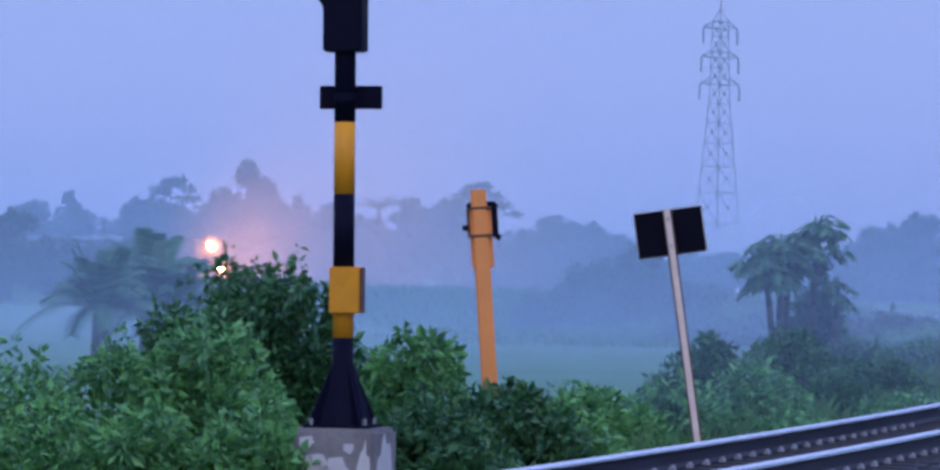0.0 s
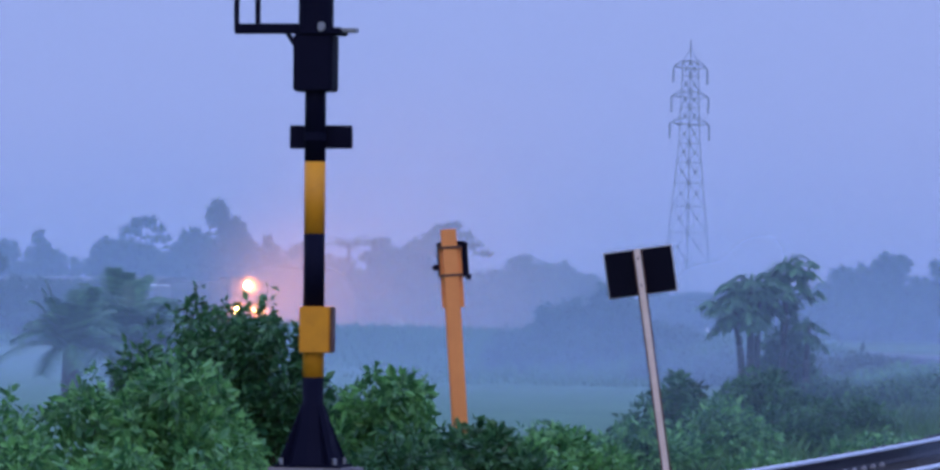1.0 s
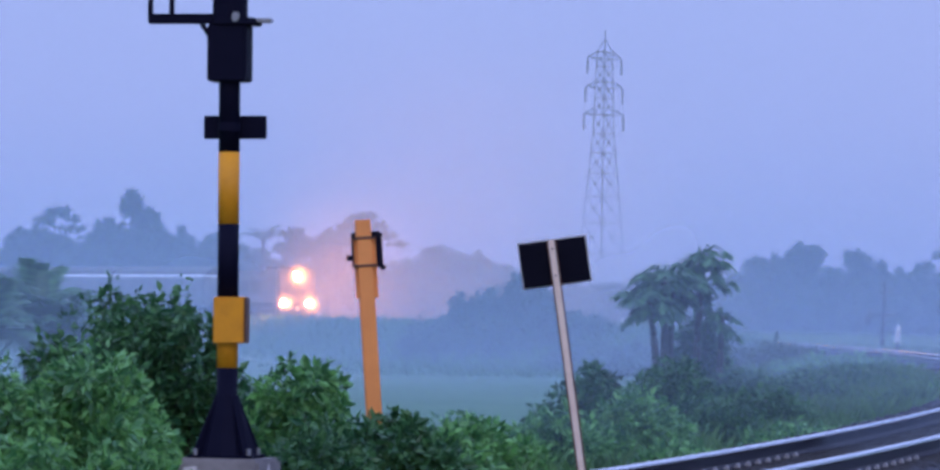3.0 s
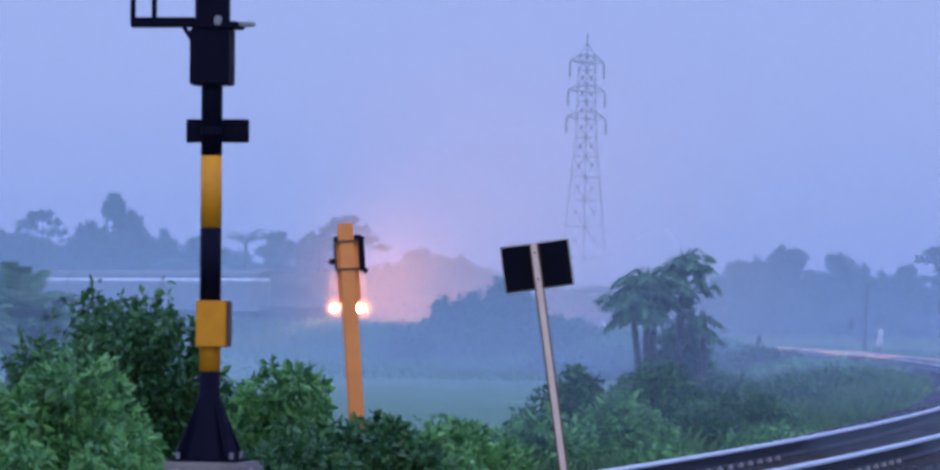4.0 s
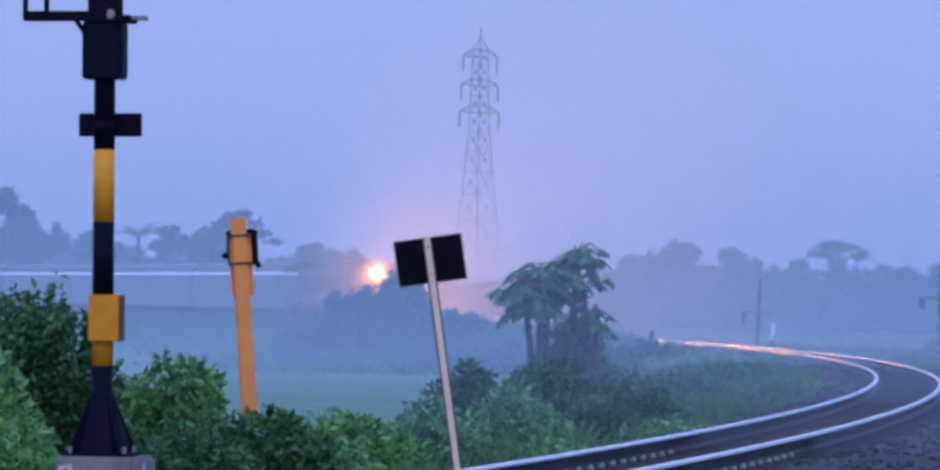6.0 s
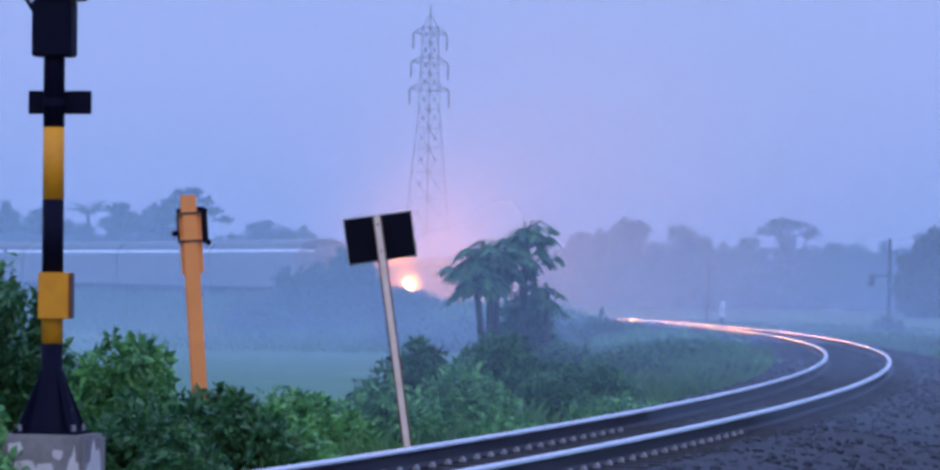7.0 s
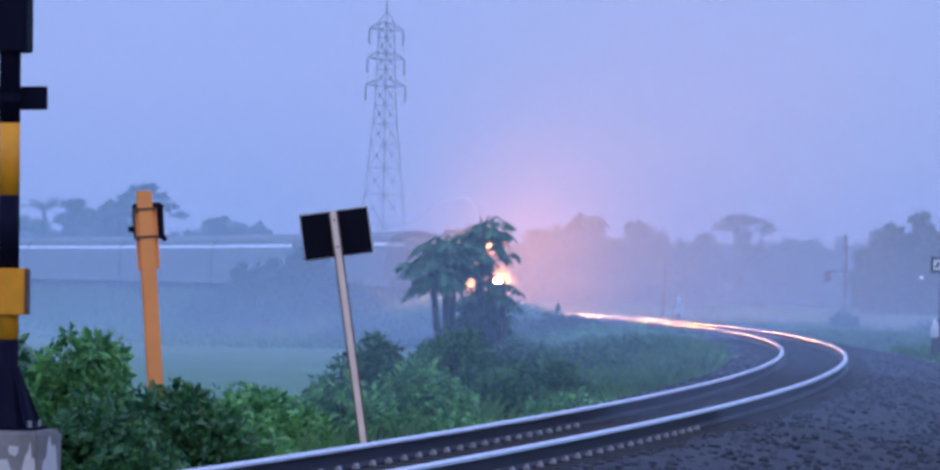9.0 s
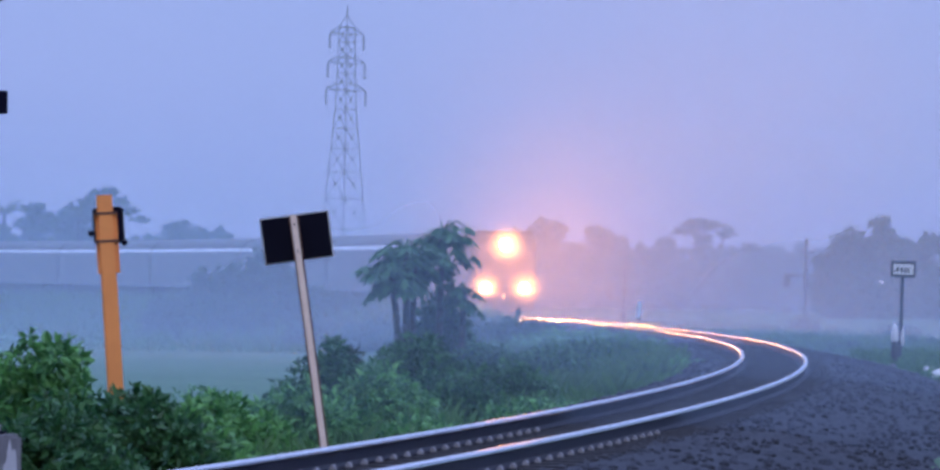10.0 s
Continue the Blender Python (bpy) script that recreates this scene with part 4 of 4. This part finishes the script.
def build_grass():
    rng = np.random.default_rng(22)
    pts, sizes = [], []
    for _ in range(9000):
        a = rng.uniform(-0.207, 0.133)
        s = -1.75 - 4.5 * rng.random() ** 1.4
        p = on_line(a, s)
        pts.append(np.array((p.x, p.y, float(ground_height(np.array(p.x), np.array(p.y))) - 0.02)))
        sizes.append(rng.uniform(0.06, 0.2) if s > -2.6 else rng.uniform(0.12, 0.36))
    for _ in range(5000):
        a = rng.uniform(-0.053, 0.233)
        s = 3.2 + 16 * rng.random() ** 2
        p = on_line(a, s)
        pts.append(np.array((p.x, p.y, float(ground_height(np.array(p.x), np.array(p.y))) - 0.02)))
        sizes.append(rng.uniform(0.08, 0.28))

    for _ in range(6000):
        p = on_line(rng.uniform(-0.03, 0.13), 3.3 + 6 * rng.random() ** 1.4)
        pts.append(np.array((p.x, p.y, float(ground_height(np.array(p.x), np.array(p.y))) - 0.02)))
        sizes.append(rng.uniform(0.12, 0.34))
    for _ in range(7000):
        a = rng.uniform(-0.09, 0.06)
        p = on_line(a, -1.75 - 5.0 * rng.random())
        pts.append(np.array((p.x, p.y, float(ground_height(np.array(p.x), np.array(p.y))) - 0.02)))
        sizes.append(rng.uniform(0.25, 0.5))

    # tall weeds along the inner edge of the far leg
    for _ in range(13000):
        a = 0.112 + 0.54 * rng.random() ** 1.25
        inward = rng.random() ** 3.2
        p = on_line(a, -2.0 - 18 * inward)
        pts.append(np.array((p.x, p.y, float(ground_height(np.array(p.x), np.array(p.y))) - 0.02)))
        sizes.append(float(np.interp(a, [0.11, 0.13, 0.16, 0.25], [0.6, 0.85, 1.0, 0.95])) * rng.uniform(0.45, 1.12) * (1 - 0.75 * inward))

    def make(i):
        v, f = [], []
        for b in range(4):
            az, h = rng.uniform(0, 6.3), sizes[i] * rng.uniform(0.6, 1.2)
            o = np.array((math.cos(az), math.sin(az), 0))
            q = np.array((-o[1], o[0], 0)) * (0.008 if i < 27000 else 0.035)
            root = o * 0.03
            n = len(v)
            v += [root - q, root + q, root + o * h * 0.2 + q * 0.8 + (0, 0, h * 0.65), root + o * h * 0.55 + (0, 0, h)]
            f += [(n, n + 1, n + 2), (n, n + 2, n + 3)]
        return v, f

    scatter_mesh("grass", pts, make, GRASS, "tufts of green grass along the track bed")


# ---------- the train ----------
def lamp_unit(parent, name, x, y, z, r):
    bm = bmesh.new()
    cyl(bm, r * 1.35, r * 1.35, 0.16, pose(x, y - 0.07, z, 90), 20)
    unit = part(name, bm, LOCO_DARK, parent, "round headlight housing")
    bm = bmesh.new()
    bmesh.ops.create_circle(bm, cap_ends=True, segments=20, radius=r, matrix=pose(x, y + 0.025, z, -90))
    part("lens", bm, LAMP, unit, "glowing warm white lens")
    return unit


def wheel(parent, x, y):
    bm = bmesh.new()
    cyl(bm, 0.43, 0.43, 0.12, pose(x, y, 0.43, 0, 90), 20)
    cyl(bm, 0.46, 0.46, 0.03, pose(x - math.copysign(0.07, x), y, 0.46, 0, 90), 20)
    part("wheel", bm, LOCO_DARK, parent)


def build_locomotive():
    t = thing("locomotive", line_pose(0.46), "diesel locomotive with three glowing headlights", "locomotive")
    front = 7.4
    bm = bmesh.new()
    box(bm, 2.6, 14.6, 0.3, pose(0, 0, 1.0), 0.03)
    part("underframe", bm, LOCO_DARK, t)
    bm = bmesh.new()
    box(bm, 2.56, 3.0, 2.1, pose(0, front - 1.7, 2.2), 0.14)
    cab = part("cab", bm, LOCO_BODY, t, "pale painted driver's cab")
    for x in (-0.62, 0.62):
        bm = bmesh.new()
        box(bm, 0.95, 0.04, 0.62, pose(x, front - 0.2, 2.55), 0.015)
        part("windscreen", bm, COACH_GLASS, cab)
    bm = bmesh.new()
    box(bm, 2.3, 2.7, 0.16, pose(0, front - 1.7, 3.3), 0.07)
    part("cab_roof", bm, COACH_ROOF, cab)
    bm = bmesh.new()
    box(bm, 1.75, 10.6, 1.95, pose(0, -1.6, 2.12), 0.12)
    hood = part("engine_hood", bm, LOCO_BODY, t)
    for y in np.arange(-5.8, 3.0, 1.1):
        bm = bmesh.new()
        for k in range(5):
            box(bm, 1.79, 0.75, 0.06, pose(0, float(y), 1.8 + 0.16 * k))
        part("louvre", bm, LOCO_DARK, hood)
    bm = bmesh.new()
    box(bm, 2.4, 0.12, 0.75, pose(0, front + 0.02, 0.62), 0.03)
    part("pilot", bm, LOCO_DARK, t)
    bm = bmesh.new()
    box(bm, 0.24, 0.6, 0.26, pose(0, front + 0.25, 0.78), 0.04)
    part("coupler", bm, LOCO_DARK, t)
    for x in (-1.2, 1.2):
        bm = bmesh.new()
        cyl(bm, 0.02, 0.02, 1.0, pose(x, front + 0.02, 1.6), 8)
        part("handrail", bm, LOCO_DARK, t)
    lamp_unit(t, "top_headlight", 0.0, front - 0.12, 2.82, 0.2)
    for x in (-0.78, 0.78):
        lamp_unit(t, "headlight", x, front - 0.1, 1.12, 0.17)
    bm = bmesh.new()
    box(bm, 1.6, 3.2, 0.7, pose(0, 0, 0.6), 0.08)
    part("fuel_tank", bm, LOCO_DARK, t)
    for y in (-4.4, 4.4):
        bm = bmesh.new()
        for x in (-0.95, 0.95):
            box(bm, 0.14, 3.6, 0.4, pose(x, y, 0.55), 0.03)
        box(bm, 1.9, 0.4, 0.3, pose(0, y, 0.6), 0.03)
        bogie = part("bogie", bm, LOCO_DARK, t)
        for dy in (-1.4, 0, 1.4):
            for x in (-0.58, 0.58):
                wheel(bogie, x, y + dy)
    return t


def build_coach():
    t = thing("passenger_coach", line_pose(0.55), "long silver passenger coach with a pale roof-edge stripe", "railway coach", "coaches of the train")
    L, W = 20.2, 2.9
    prof = [(-W / 2, 0.85), (-W / 2 - 0.02, 1.6), (-W / 2 + 0.02, 2.72), (W / 2 - 0.02, 2.72), (W / 2 + 0.02, 1.6), (W / 2, 0.85)]

    def prism(pr, y0, y1):
        bm = bmesh.new()
        a = [bm.verts.new((x, y0, z)) for x, z in pr]
        b = [bm.verts.new((x, y1, z)) for x, z in pr]
        n = len(pr)
        for i in range(n):
            bm.faces.new((a[i], a[(i + 1) % n], b[(i + 1) % n], b[i]))
        bm.faces.new(a[::-1])
        bm.faces.new(b)
        bmesh.ops.recalc_face_normals(bm, faces=bm.faces)
        return bm

    body = part("body", prism(prof, -L / 2, L / 2), COACH_SIDE, t)
    roof = [(W / 2 - 0.13, 2.9)] + [((W / 2 - 0.14) * math.cos(q), 2.9 + 0.55 * math.sin(q)) for q in np.linspace(0.15, math.pi - 0.15, 9)] + [(-W / 2 + 0.13, 2.9)]
    part("roof", prism(roof, -L / 2, L / 2), COACH_ROOF, t, "grey curved roof", False)
    part("roof_stripe", prism([(-W / 2 - 0.03, 2.72), (-W / 2 + 0.12, 2.9), (W / 2 - 0.12, 2.9), (W / 2 + 0.03, 2.72)], -L / 2 + 0.03, L / 2 - 0.03), COACH_STRIPE, t, "pale stripe under the roof")
    for x in (-1, 1):
        for k in range(9):
            bm = bmesh.new()
            box(bm, 0.03, 1.35, 0.75, pose(x * (W / 2 + 0.002), -7.8 + 1.95 * k, 2.05), 0.01)
            part("window", bm, COACH_GLASS, body)
        for y in (-9.4, 9.4):
            bm = bmesh.new()
            box(bm, 0.03, 0.75, 1.75, pose(x * (W / 2 + 0.004), y, 1.8), 0.01)
            part("door", bm, COACH_SIDE, body)
    bm = bmesh.new()
    box(bm, 2.3, 12.0, 0.4, pose(0, 0, 0.66), 0.03)
    part("underframe", bm, LOCO_DARK, t)
    for y in (-7, 7):
        bm = bmesh.new()
        for x in (-0.95, 0.95):
            box(bm, 0.14, 2.6, 0.35, pose(x, y, 0.55), 0.03)
        bogie = part("bogie", bm, LOCO_DARK, t)
        for dy in (-1.1, 1.1):
            for x in (-0.58, 0.58):
                wheel(bogie, x, y + dy)
    return t


# ---------- mist ----------
MIST = (0.50, 0.69, 0.95)


def build_mist():
    for i, (r, low, high, top, foot, full) in enumerate([(47, 0.16, 0.02, 4, -0.8, 0.6), (73, 0.20, 0.03, 5, -0.8, 0.6), (120, 0.25, 0.04, 7, -1.5, -0.1), (152, 0.27, 0.05, 8, -1.6, -0.2), (365, 0.32, 0.10, 40, -1.6, 0.0)]):
        angles = np.radians(np.linspace(-40, 40, 41))
        verts, faces = [], []
        for q in angles:
            for z in (-3.0, 10.0, 25.0, 60.0):
                verts.append((r * math.sin(q), r * math.cos(q), z))
        for k in range(len(angles) - 1):
            for j in range(3):
                faces.append((k * 4 + j, k * 4 + j + 1, k * 4 + j + 5, k * 4 + j + 4))
        ob = new("mist_bank", quick_mesh("mist_bank", verts, faces, mist_mat("mist", MIST, low, high, -1.0, top, 0.6 / math.sqrt(r), 0.0, foot, full), True))
        tagged(ob, "thin bluish morning mist hanging over the fields", "mist", kind="stuff")


def build_halo_mist():
    """Added mist discs, carried before the headlights, that take their light as a halo."""
    out = []
    # small discs stand in for lamp glare, large ones for the wide glow
    for d, x, z, r, dens in ((0.4, 0.0, 2.82, 1.05, 0.046), (0.4, -0.78, 1.12, 1.0, 0.056), (0.4, 0.78, 1.12, 0.95, 0.046), (5.0, -3.0, 1.8, 10.0, 0.11), (16.0, -8.0, 1.5, 21.0, 0.22)):
        bm = bmesh.new()
        bmesh.ops.create_circle(bm, cap_ends=True, segments=40, radius=r, matrix=pose(0, 0, 0, 90))
        me = bpy.data.meshes.new("halo_mist")
        bm.to_mesh(me)
        bm.free()
        me.materials.append(mist_mat("halo_mist", (0.9, 0.82, 0.8), dens, 0.0, 0, 0, 0.5, r))
        ob = new("halo_mist", me)
        tagged(ob, "added disc of thin mist that makes the headlight halo", "mist", kind="stuff")
        out.append((ob, d, x, z))
    return out


build_signal()
build_post()
build_board()
build_papayas()
build_palm(-17.4, 110, -1.5, 1.75, 31)
build_palm(-16.3, 113, -1.5, 1.95, 32)
build_palm(-17.0, 115, -1.5, 2.3, 33)
build_far_trees()
build_hedges()
build_pylon()
build_outer_side()
loco = build_locomotive()
coach = build_coach()
coaches = [coach] + [copy_thing(coach, line_pose(0.6 + 0.05 * k)) for k in range(4)]
build_mist()
beam = build_halo_mist()
build_bushes()
build_grass()
build_stones()
build_sleepers()


def nose(t):
    """The angle on the curve at which the locomotive's nose stands."""
    return 0.46777 - 0.030392 * t - 0.0001652 * t * t


def motions():
    times = [0.5 * k for k in range(21)]
    walk(loco, [(t, line_pose(nose(t) + 7.4 / RADIUS)) for t in times])
    for k, c in enumerate(coaches):
        walk(c, [(t, line_pose(nose(t) + (15.6 + 10.4 + 20.8 * k) / RADIUS)) for t in times])
    for ob, d, x, z in beam:
        walk(ob, [(t, line_pose(nose(t) - d / RADIUS) @ pose(x, 0, z)) for t in times])


motions()
